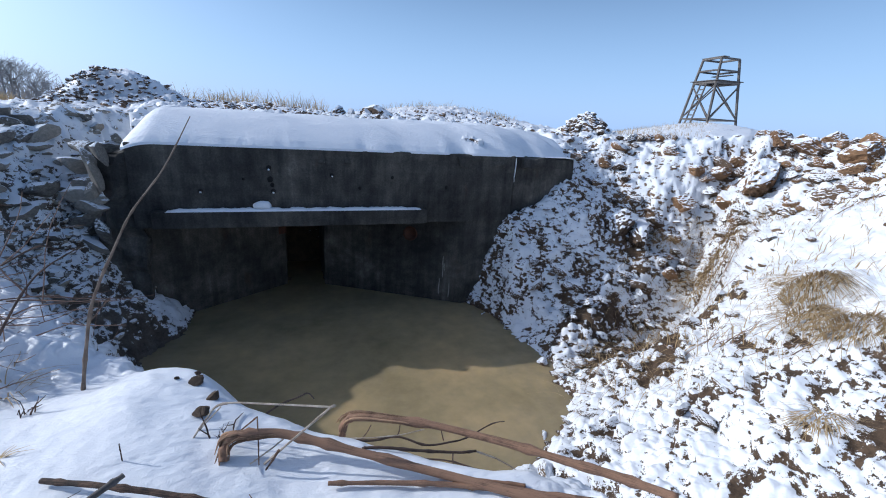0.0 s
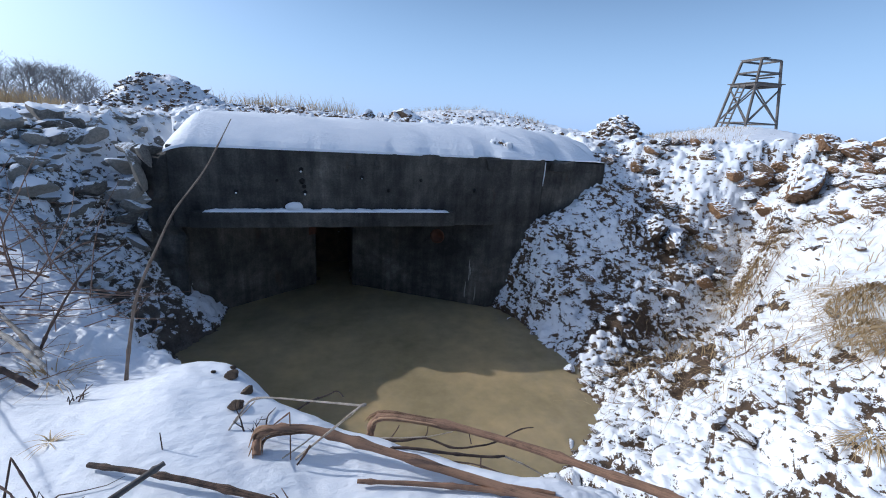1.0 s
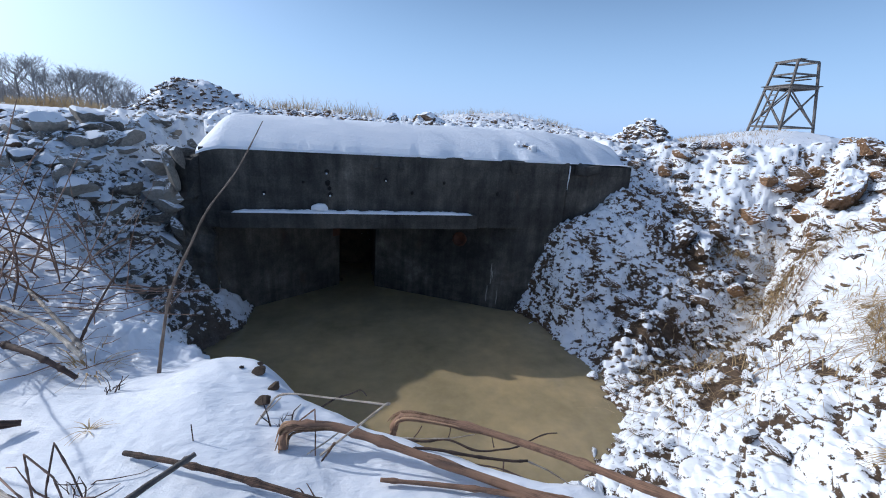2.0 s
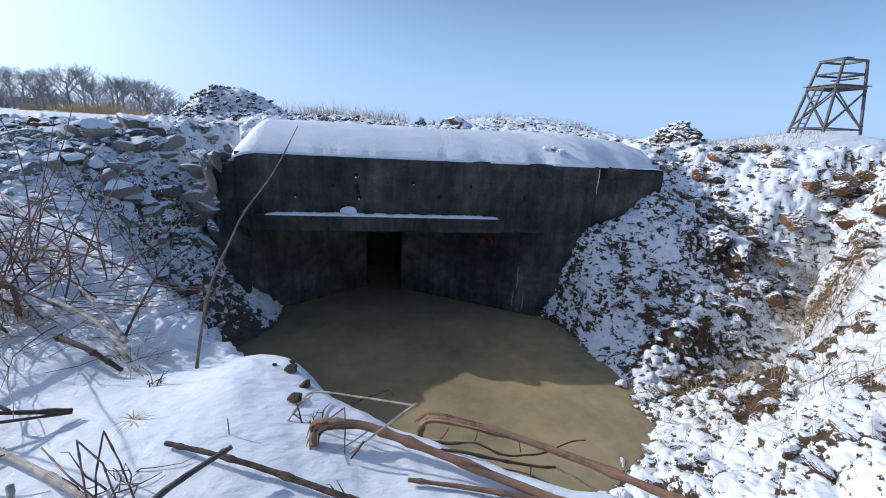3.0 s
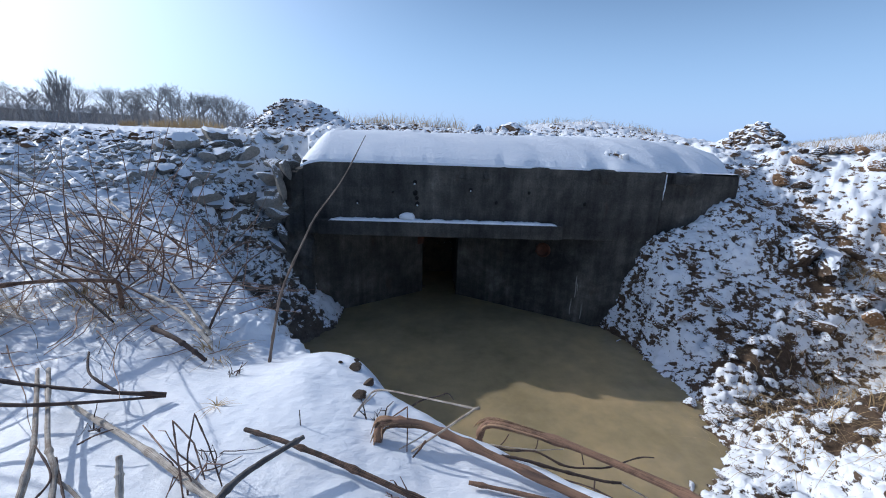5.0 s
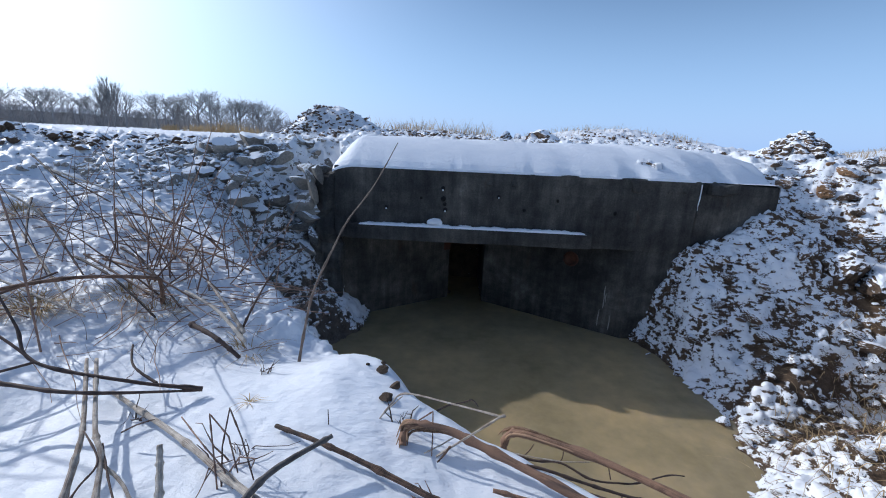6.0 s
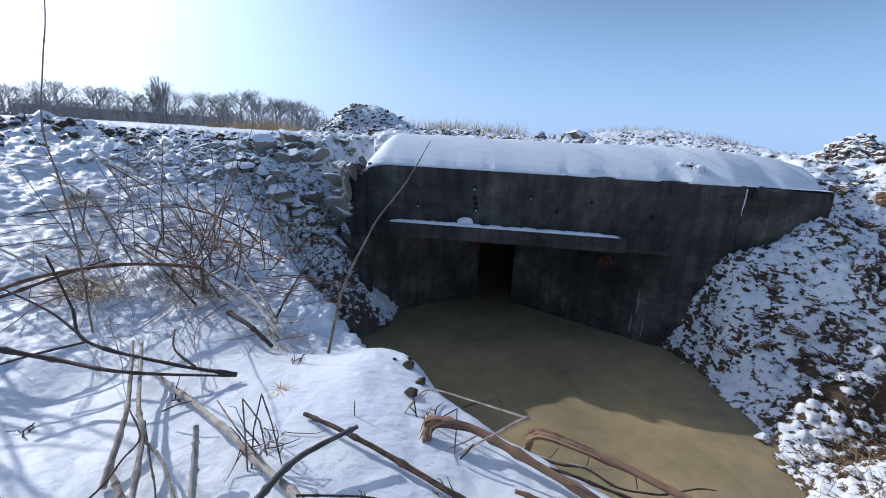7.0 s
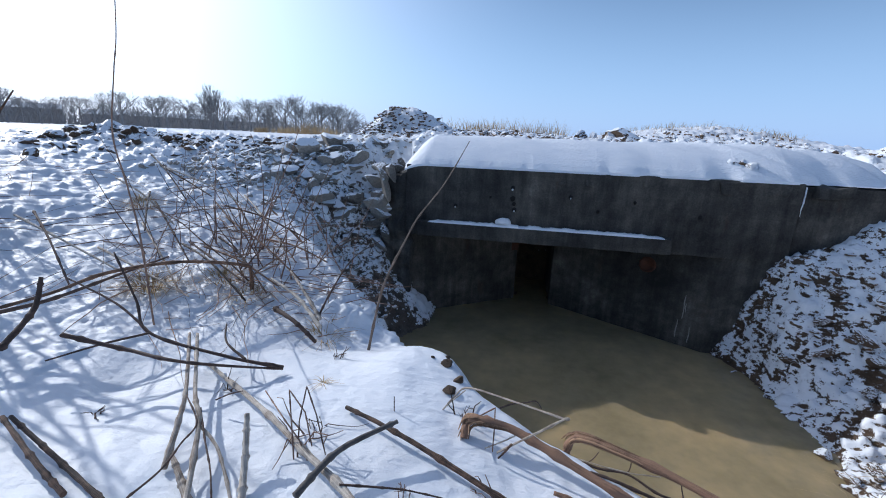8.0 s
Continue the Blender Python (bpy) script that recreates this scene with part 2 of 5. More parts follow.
# far trees only: distance haze is put into the bark as paler grey
BARK = plain("haze_paled_bark", (0.18, 0.17, 0.165), (0.36, 0.345, 0.335), 1.0, 0.9, 0.2, 0.01, None, 4.0, 0.2)

# ---- the lie of the land ----
POND = [(2.95, 6.45), (3.2, 5.6), (3.14, 5.0), (3.22, 4.3), (3.05, 3.7), (2.85, 3.3), (2.5, 3.0), (2.1, 2.72), (1.6, 2.2), (0.95, 2.15), (0.4, 2.5),
        (-0.1, 3.0), (-0.6, 3.45), (-1.25, 4.2), (-1.7, 5.2), (-1.86, 5.6), (-1.55, 6.2), (-1.48, 7.1), (-0.6, 7.8), (-0.15, 8.05), (-0.15, 9.3), (0.6, 9.3), (0.6, 7.8)]


def hashed(i, j, k):
    h = (i.astype(np.int64) * 374761393 + j.astype(np.int64) * 668265263 + k * 974711) & 0xFFFFFFFF
    h = ((h ^ (h >> 13)) * 1274126177) & 0xFFFFFFFF
    return ((h ^ (h >> 16)) & 0xFFFF) / 65535.0


def value_noise(x, y, k=0):
    i, j = np.floor(x), np.floor(y)
    u, v = x - i, y - j
    u, v = u * u * (3 - 2 * u), v * v * (3 - 2 * v)
    a, b, c, d = hashed(i, j, k), hashed(i + 1, j, k), hashed(i, j + 1, k), hashed(i + 1, j + 1, k)
    return (a + (b - a) * u) * (1 - v) + (c + (d - c) * u) * v


def fbm(x, y, size, octaves=3, k=0, gain=0.5):
    s, amp, tot = 0.0, 1.0, 0.0
    for o in range(octaves):
        ca, sa = math.cos(0.7 * o + k), math.sin(0.7 * o + k)
        s = s + amp * value_noise((x * ca - y * sa) / size + 17.3 * k, (x * sa + y * ca) / size - 9.1 * k, k + o)
        tot, amp, size = tot + amp, amp * gain, size / 2.03
    return s / tot


def cells(x, y, size, k=0):
    """Lumps: distance to the nearest of scattered points, 1 at a lump's middle and 0 at its rim."""
    x, y = x / size, y / size
    i, j = np.floor(x), np.floor(y)
    best = np.full(x.shape, 9.0)
    for di in (-1, 0, 1):
        for dj in (-1, 0, 1):
            px, py = i + di + hashed(i + di, j + dj, k), j + dj + hashed(i + di, j + dj, k + 7)
            best = np.minimum(best, (x - px) ** 2 + (y - py) ** 2)
    return np.clip(1 - np.sqrt(best) / 0.8, 0, 1)


def hashed3(i, j, l, k):
    return hashed(i.astype(np.int64) + l.astype(np.int64) * 1013, j.astype(np.int64) - l.astype(np.int64) * 7919, k)


def noise3(x, y, z, size, k=0):
    x, y, z = x / size, y / size, z / size
    i, j, l = np.floor(x), np.floor(y), np.floor(z)
    u, v, w = x - i, y - j, z - l
    u, v, w = u * u * (3 - 2 * u), v * v * (3 - 2 * v), w * w * (3 - 2 * w)
    out = 0.0
    for a in (0, 1):
        for b in (0, 1):
            for c in (0, 1):
                out = out + hashed3(i + a, j + b, l + c, k) * (u if a else 1 - u) * (v if b else 1 - v) * (w if c else 1 - w)
    return out


def lumps3(x, y, z, size, k=0):
    """Round lumps packed in space: 1 at a lump's middle, 0 between lumps."""
    x, y, z = x / size, y / size, z / size
    i, j, l = np.floor(x), np.floor(y), np.floor(z)
    best = np.full(x.shape, 9.0)
    for a in (-1, 0, 1):
        for b in (-1, 0, 1):
            for c in (-1, 0, 1):
                px, py, pz = (q + d + hashed3(i + a, j + b, l + c, k + e) for q, d, e in ((i, a, 0), (j, b, 5), (l, c, 9)))
                best = np.minimum(best, (x - px) ** 2 + (y - py) ** 2 + (z - pz) ** 2)
    return np.clip(1 - np.sqrt(best) / 0.75, 0, 1)


def step(a, b, v):
    u = np.clip((v - a) / (b - a), 0, 1)
    return u * u * (3 - 2 * u)


def pond_distance(x, y):
    """Distance from the pond's shore, negative in the pond."""
    best, inside = np.full(x.shape, 1e9), np.zeros(x.shape, bool)
    for (ax, ay), (bx, by) in zip(POND, POND[1:] + POND[:1]):
        ux, uy = bx - ax, by - ay
        s = np.clip(((x - ax) * ux + (y - ay) * uy) / (ux * ux + uy * uy), 0, 1)
        best = np.minimum(best, np.hypot(x - ax - s * ux, y - ay - s * uy))
        cross = (ay > y) != (by > y)
        inside ^= cross & (x < ax + (y - ay) * ux / (uy if uy else 1e-9))
    return np.where(inside, -best, best)


def hill(x, y, cx, cy, sx, sy, h):
    return h * np.exp(-((x - cx) / sx) ** 2 - ((y - cy) / sy) ** 2)


def smooth_min(a, b, k):
    h = np.clip(0.5 + 0.5 * (b - a) / k, 0, 1)
    return b + (a - b) * h - k * h * (1 - h)


def land(x, y):
    """Height of the ground and what covers it: z, bare soil, clay, stone."""
    r, az = np.hypot(x, y), np.degrees(np.arctan2(x, y))
    right = step(-5, 35, az)
    flat = 1.55 + (0.24 + 0.09 * right) * np.maximum(r - 3.0 + 0.25 * right, 0)
    flat = flat + 0.08 * hill(x, y, -0.75, 1.7, 0.8, 0.7, 1.0) + 0.12 * hill(x, y, -0.72, 2.40, 0.42, 0.42, 1.0) - 0.14 * hill(x, y, -1.2, 2.85, 0.5, 0.4, 1.0) - 0.42 * hill(x, y, -2.9, 5.8, 0.9, 0.8, 1.0)
    west = 1 - step(-32, -20, az)
    flat = flat - 0.11 * west * np.sin(np.pi * np.clip((r - 2.9) / 3.6, 0, 1))
    flat = smooth_min(flat, 3.0 - 0.15 * west, 0.35)
    behind = step(7.0, 8.0, y) * step(-3.6, -2.2, x) * (1 - step(4.8, 6.0, x))
    flat = flat + (3.07 - flat) * behind
    far = step(16, 110, r)
    flat = flat - (1.6 - 1.25 * west) * far * (1 - 0.8 * right) + 0.5 * far * right
    # heaps of dug earth round the pit
    heap = hill(x, y, -3.9, 11.6, 0.62, 0.8, 0.6) + hill(x, y, -3.05, 11.7, 0.7, 0.8, 0.58) + hill(x, y, 6.75, 8.7, 0.42, 0.5, 0.5)
    ridge = hill(r, az, 9.0, 59, 1.3, 9, 0.36) + hill(r, az, 9.3, -49, 0.8, 3.5, 0.2)
    rise = hill(r, az, 21, 20, 6, 11, 0.85) + hill(r, az, 15, -4, 4, 9, 0.25) + hill(r, az, 38, 51, 12, 8, 1.25)
    flat = flat + heap + ridge + rise
    w = pond_distance(x, y)
    back = step(2.4, 4.6, y)
    east = step(0.7, 2.0, x)
    steep = east * (0.72 - 0.12 * back + 0.55 * step(5.0, 6.3, y)) + (1 - east) * (2.3 - 0.75 * step(3.6, 4.8, y))
    inside_wall = ((x < 0.2) & (y > 6.62 + 0.7 * (x + 2.2)) & (x > -2.1)) | ((x >= 0.2) & (y > 7.95 - 0.62 * (x - 0.56)) & (y > 6.5) & (x < 3.3))
    steep = np.where(inside_wall, 30.0, steep)
    wob = 0.28 * (fbm(x, y, 0.9, 3, 3) - 0.5) * step(0.02, 0.5, w)
    slope = np.where(w > 0, steep * (w + wob), 0.9 * w)
    pile = np.minimum(1.66 + 0.4 * (x - 3.6), 2.7 * (x - 2.95)) + 0.45 * step(4.45, 5.0, x) - 1.1 * np.maximum(6.3 - y, 0) - 2.0 * np.maximum(x - 5.6, 0)
    slope = np.where(w > 0, np.maximum(slope, np.minimum(pile, 3.0 * w)), slope)
    z = smooth_min(slope, flat, 0.25)
    # the shaded side of the pit: one slope climbing from the water to the bunker's end, cut into the bank
    cap = 0.88 + 0.80 * (y - 4.95) + 0.10 * (x - 5.2) + 0.25 * (fbm(x, y, 1.1, 2, 13) - 0.5)
    rim = 5.7 + 1.35 * np.maximum(y - 4.3, 0) - 2.4 * np.maximum(y - 5.1, 0) + 0.9 * np.maximum(y - 5.8, 0)
    cap = cap + 0.3 * hill(x, y, 4.2, 6.4, 0.8, 0.45, 1.0) - 0.25 * hill(x, y, 5.3, 4.4, 0.8, 0.4, 1.0) + (2.4 - 1.4 * step(4.8, 5.5, y)) * np.maximum(x - rim, 0)
    cap = cap + 2.2 * np.maximum(3.95 + 0.25 * np.maximum(x - 4.5, 0) - y, 0) + 9.0 * np.maximum(3.2 - x, 0)
    z = np.where(w > 0, smooth_min(z, np.maximum(cap, 0.12), 0.12), z)
    on_slope = step(0.0, 0.25, flat - z)
    # how rough the ground is dug
    smooth_bank = (1 - step(0.5, 1.3, x - 0.25 * y)) * (1 - step(2.7, 3.6, r)) * (1 - 0.6 * step(0.25, 0.7, flat - z))
    calm = (1 - step(-34, -22, az)) * (1 - step(5.5, 7.5, r)) * 0.62
    field = np.maximum((1 - step(-58, -40, az)) * 0.45 * (1 - hill(r, az, 9.3, -43, 1.0, 14, 1.0)), calm) + 0.25 * step(14, 24, r)
    grassy = hill(r, az, 6.3, 62, 1.2, 10, 0.5)
    rough = np.clip(1 - smooth_bank - field - grassy, 0.06, 1) * (1 - step(40, 80, r))
    left = 1 - step(-1.6, -0.4, x + 0.12 * (y - 5))
    ripple = fbm(x + 0.5 * y, 0.35 * y - 0.2 * x, 0.16, 2, 23) - 0.5
    z = z + (1 - rough) * (0.07 * (fbm(x, y, 0.8, 3, 21) - 0.5) + 0.022 * ripple * step(0.3, 0.6, fbm(x, y, 0.7, 2, 25))) * (1 - far) + 0.25 * far * (fbm(x, y, 14.0, 3, 2) - 0.5)
    n1, n3 = fbm(x, y, 0.30, 3, 31), fbm(x, y, 1.6, 2, 35)
    bias = -0.42 * (1 - rough) + 0.30 * rough + 0.10 * on_slope * rough + 0.06 * hill(x, y, 3.5, 5.3, 0.8, 0.9, 1.0) - 0.03 * hill(x, y, 4.9, 4.6, 0.9, 0.6, 1.0) + 0.42 * hill(x, y, -1.95, 5.75, 0.4, 0.8, 1.0) - 0.10 * left * rough - 0.05 * hill(r, az, 7.8, 45, 1.5, 13, 1.0) - 0.06 * step(40, 52, az) + 0.32 * hill(r, az, 9.3, -43, 0.9, 12, 1.0)
    bare = 0.45 * (n1 - 0.5) + 0.6 * (n3 - 0.5) + bias - 0.08 * step(8, 13, r) * (1 - step(60, 90, r))
    bare = bare - 0.08 * hill(x, y, 3.1, 1.3, 1.0, 0.9, 1.0) + 0.62 * hill(r, az, 5.6, 55, 1.1, 9, 1.0) * step(0.47, 0.6, fbm(0.9 * x - 1.2 * y, 0.55 * (x + y), 0.3, 3, 47)) - 0.03 * hill(x, y, 4.4, 5.4, 1.2, 0.9, 1.0)
    bare = bare + 0.1 * np.exp(-((x - 4.6) ** 2 + (y - 5.1) ** 2) / 0.9) * np.clip(n1 * 1.6 - 0.3, 0, 1)
    bare = bare + 0.5 * (1 - step(-0.05, 0.08, w)) * step(0.7, 1.2, np.hypot(x - 0.4, y - 1.9))
    clay = np.clip(step(30, 50, az) * step(6.0, 8.5, r) + 0.5 * (fbm(x, y, 0.7, 2, 41) - 0.45), 0, 1)
    stone = np.clip(left * step(3.5, 5.5, y) * (0.45 + 0.9 * (fbm(x, y, 0.6, 2, 43) - 0.4)), 0, 1)
    return z, bare, clay, stone, rough * np.clip(0.6 + w, 0.0, 1.0)


_GX, _GY = np.meshgrid(np.arange(-8, 11, 0.05), np.arange(0, 26, 0.05))
_GZ = land(_GX.ravel(), _GY.ravel())[0].reshape(_GX.shape)


def height(x, y):
    """Height of the ground, from a fine table near the pit."""
    i, j = (x + 8) / 0.05, y / 0.05
    if 0 <= i < _GX.shape[1] - 1 and 0 <= j < _GX.shape[0] - 1:
        a, b = int(i), int(j)
        u, v = i - a, j - b
        return float((_GZ[b, a] * (1 - u) + _GZ[b, a + 1] * u) * (1 - v) + (_GZ[b + 1, a] * (1 - u) + _GZ[b + 1, a + 1] * u) * v)
    return float(land(np.array([float(x)]), np.array([float(y)]))[0][0])


def ground():
    rs = [0.15]
    while rs[-1] < 2500:
        r = rs[-1]
        rs.append(r * (1.05 if r < 0.7 else 1.0046 if r < 13 else 1.012 if r < 40 else 1.06))
    angles = np.concatenate([np.arange(-72, 76, 0.24), np.arange(76, 288, 1.2)])
    rs, na = np.array(rs), len(angles)
    A, Rr = np.meshgrid(np.radians(angles), rs)
    x, y = (Rr * np.sin(A)).ravel(), (Rr * np.cos(A)).ravel()
    z, bare, clay, stone, rough = land(x, y)
    nr = len(rs)
    # clods stand out along the slope's own normal, so that banks stay lumpy too
    Z = z.reshape(nr, na)
    da = np.abs(np.gradient(np.unwrap(A, axis=1), axis=1))
    gr = (np.gradient(Z, axis=0) / np.maximum(np.gradient(Rr, axis=0), 1e-6)).ravel()
    ga = (np.gradient(Z, axis=1) / (Rr * np.maximum(da, 1e-6))).ravel()
    gr, ga = np.clip(gr, -3, 3), np.clip(ga, -3, 3)
    sa, ca = np.sin(A).ravel(), np.cos(A).ravel()
    gx, gy = gr * sa + ga * ca, gr * ca - ga * sa
    ln = np.sqrt(1 + gx * gx + gy * gy)
    near = Rr.ravel() < 45
    lump = np.zeros(len(x))
    xn, yn, zn = x[near], y[near], z[near]
    big = lumps3(xn, yn, zn, 0.34, 3)
    mid = lumps3(xn + 0.3 * noise3(xn, yn, zn, 0.2, 8), yn, zn * 1.3, 0.15, 5)
    small = lumps3(xn, yn, zn * 1.4, 0.062, 7)
    patch = noise3(xn, yn, zn, 0.8, 2)
    lump[near] = 0.16 * big * patch + 0.085 * mid * (0.5 + noise3(xn, yn, zn, 0.4, 6)) + 0.045 * small + 0.12 * (noise3(xn, yn, zn, 0.5, 4) - 0.5) - 0.08
    lump = lump * rough * (0.25 + 0.75 * (np.cos(A).ravel() > 0.2))
    x, y, z = x - gx / ln * lump, y - gy / ln * lump, z + lump / ln
    crumb = np.zeros(len(x))
    crumb[near] = 0.55 * (0.35 - mid) + 0.28 * (0.4 - small)
    bare = bare + crumb * np.clip(rough * 1.2, 0, 1) + 0.05 * np.clip(np.hypot(gx, gy) - 1.0, 0, 2.0)
    i, j = np.meshgrid(np.arange(nr - 1), np.arange(na), indexing="ij")
    j2 = (j + 1) % na
    quads = np.stack([i * na + j, (i + 1) * na + j, (i + 1) * na + j2, i * na + j2], -1).reshape(-1, 4)[:, ::-1]
    centre = len(x)
    fan = np.stack([np.full(na, centre), np.arange(na), (np.arange(na) + 1) % na], -1)[:, ::-1]
    x, y, z = np.append(x, 0.0), np.append(y, 0.0), np.append(z, height(0, 0.05))
    me = bpy.data.meshes.new("ground")
    me.vertices.add(len(x))
    me.vertices.foreach_set("co", np.stack([x, y, z], -1).astype(np.float32).ravel())
    loops = np.concatenate([quads.ravel(), fan.ravel()]).astype(np.int32)
    starts = np.concatenate([np.arange(len(quads)) * 4, len(quads) * 4 + np.arange(len(fan)) * 3]).astype(np.int32)
    me.loops.add(len(loops))
    me.loops.foreach_set("vertex_index", loops)
    me.polygons.add(len(starts))
    me.polygons.foreach_set("loop_start", starts)
    me.update(calc_edges=True)
    me.validate()
    me.polygons.foreach_set("use_smooth", np.ones(len(me.polygons), bool))
    for name, v in (("bare", bare), ("clay", clay), ("stone", stone)):
        me.attributes.new(name, "FLOAT", "POINT").data.foreach_set("value", np.append(v, 0.0).astype(np.float32))
    me.materials.append(GROUND)
    return tagged(new("ground", me), "dug-over winter soil half covered by thin snow", "ground", kind="structure")


def lie(x, y, z=0.0):
    """A place on the ground, z above it."""
    return Vector((x, y, height(x, y) + z))


def make(name, bm, mat, parent=None, label="", smooth=False):
    me = bpy.data.meshes.new(name)
    bm.normal_update()
    bm.to_mesh(me)
    bm.free()
    if smooth:
        for p in me.polygons:
            p.use_smooth = True
    me.materials.append(mat)
    ob = new(name, me)
    if parent:
        ob.parent = parent
    if label:
        ob["label"] = label
    return ob


ground()
bm = bmesh.new()
bmesh.ops.create_cube(bm, size=1.0, matrix=Matrix.Translation((0.7, 5.6, -0.5)) @ Matrix.Diagonal((6.4, 7.8, 1.0, 1)))
tagged(make("water", bm, WATER), "murky brown-green meltwater filling the pit before the bunker", "water", kind="structure")

# ---- the bunker ----
def prism(pts, z0, z1, bm=None, cut=0.0):
    """A wall standing on the plan pts, from z0 to z1."""
    bm = bm or bmesh.new()
    lo = [bm.verts.new((px, py, z0)) for px, py in pts]
    hi = [bm.verts.new((px, py, z1)) for px, py in pts]
    n = len(pts)
    bm.faces.new(lo[::-1])
    bm.faces.new(hi)
    for k in range(n):
        bm.faces.new((lo[k], lo[(k + 1) % n], hi[(k + 1) % n], hi[k]))
    bmesh.ops.recalc_face_normals(bm, faces=bm.faces)
    return bm


def worn(bm, cuts=0.16, amount=0.012, edge=0.02, seed=0):
    """Cuts the faces up, bevels the edges and makes them uneven, as weathered cast concrete is."""
    sharp = [e for e in bm.edges if len(e.link_faces) == 2 and e.calc_face_angle() > 0.5]
    bmesh.ops.bevel(bm, geom=sharp, offset=edge, segments=2, affect="EDGES", profile=0.6)
    for _ in range(6):
        long = [e for e in bm.edges if e.calc_length() > cuts * 1.5]
        if not long or len(bm.verts) > 9000:
            break
        bmesh.ops.subdivide_edges(bm, edges=long, cuts=1, use_grid_fill=True)
    bmesh.ops.triangulate(bm, faces=[f for f in bm.faces if len(f.verts) > 4])
    for v in bm.verts:
        p = v.co * 4.0 + Vector((seed, 0, 0))
        v.co += Vector((noise.noise(p), noise.noise(p + Vector((9, 0, 0))), noise.noise(p + Vector((0, 9, 0))))) * amount
    return bm


bunker = tagged(new("bunker"), "half-buried wartime bunker of dark weathered concrete standing in water", "bunker")
bunker.location = (0.8, 6.4, 0)
def bpart(name, bm, mat, label="", smooth=False):
    bm.transform(Matrix.Translation((-0.8, -6.4, 0)))
    return make(name, bm, mat, bunker, label, smooth)

bpart("roof_slab", worn(prism([(-1.95, 6.4), (3.63, 6.4), (3.63, 9.6), (-1.95, 9.6)], 1.52, 2.64), seed=1), CONCRETE)
bpart("wing_wall", worn(prism([(3.66, 6.46), (4.95, 6.56), (4.95, 7.4), (3.66, 7.4)], 0.2, 2.6), seed=2), CONCRETE)
bpart("recess_wall", worn(prism([(-2.4, 6.5), (-2.2, 6.5), (-0.12, 7.96), (-0.12, 9.4), (-0.5, 9.4), (-0.5, 8.3), (-2.4, 7.0)], -0.7, 1.56), seed=3), CONCRETE)
bpart("recess_wall", worn(prism([(2.8, 6.43), (3.6, 6.43), (3.6, 7.0), (0.95, 8.3), (0.95, 9.4), (0.56, 9.4), (0.56, 7.82)], -0.7, 1.56), seed=4), CONCRETE)
bpart("side_wall", worn(prism([(-2.3, 6.5), (-1.9, 6.43), (-1.9, 7.8), (-2.3, 7.8)], 0.3, 2.5), cuts=0.09, amount=0.11, edge=0.04, seed=5), CONCRETE, "broken edge of the side wall")
bpart("back_wall", worn(prism([(-0.5, 9.4), (0.95, 9.4), (0.95, 9.6), (-0.5, 9.6)], -0.7, 1.56), seed=6), CONCRETE)
bpart("lintel", worn(prism([(-1.72, 6.26), (2.05, 6.26), (2.05, 6.41), (-1.72, 6.41)], 1.54, 1.77), amount=0.008, edge=0.012, seed=7), CONCRETE)

# ---- snow on the bunker, its fittings ----
def grid_mesh(bm, nx, ny, point):
    vs = [[bm.verts.new(point(i / nx, j / ny)) for i in range(nx + 1)] for j in range(ny + 1)]
    for j in range(ny):
        for i in range(nx):
            bm.faces.new((vs[j][i], vs[j][i + 1], vs[j + 1][i + 1], vs[j + 1][i]))
    return vs


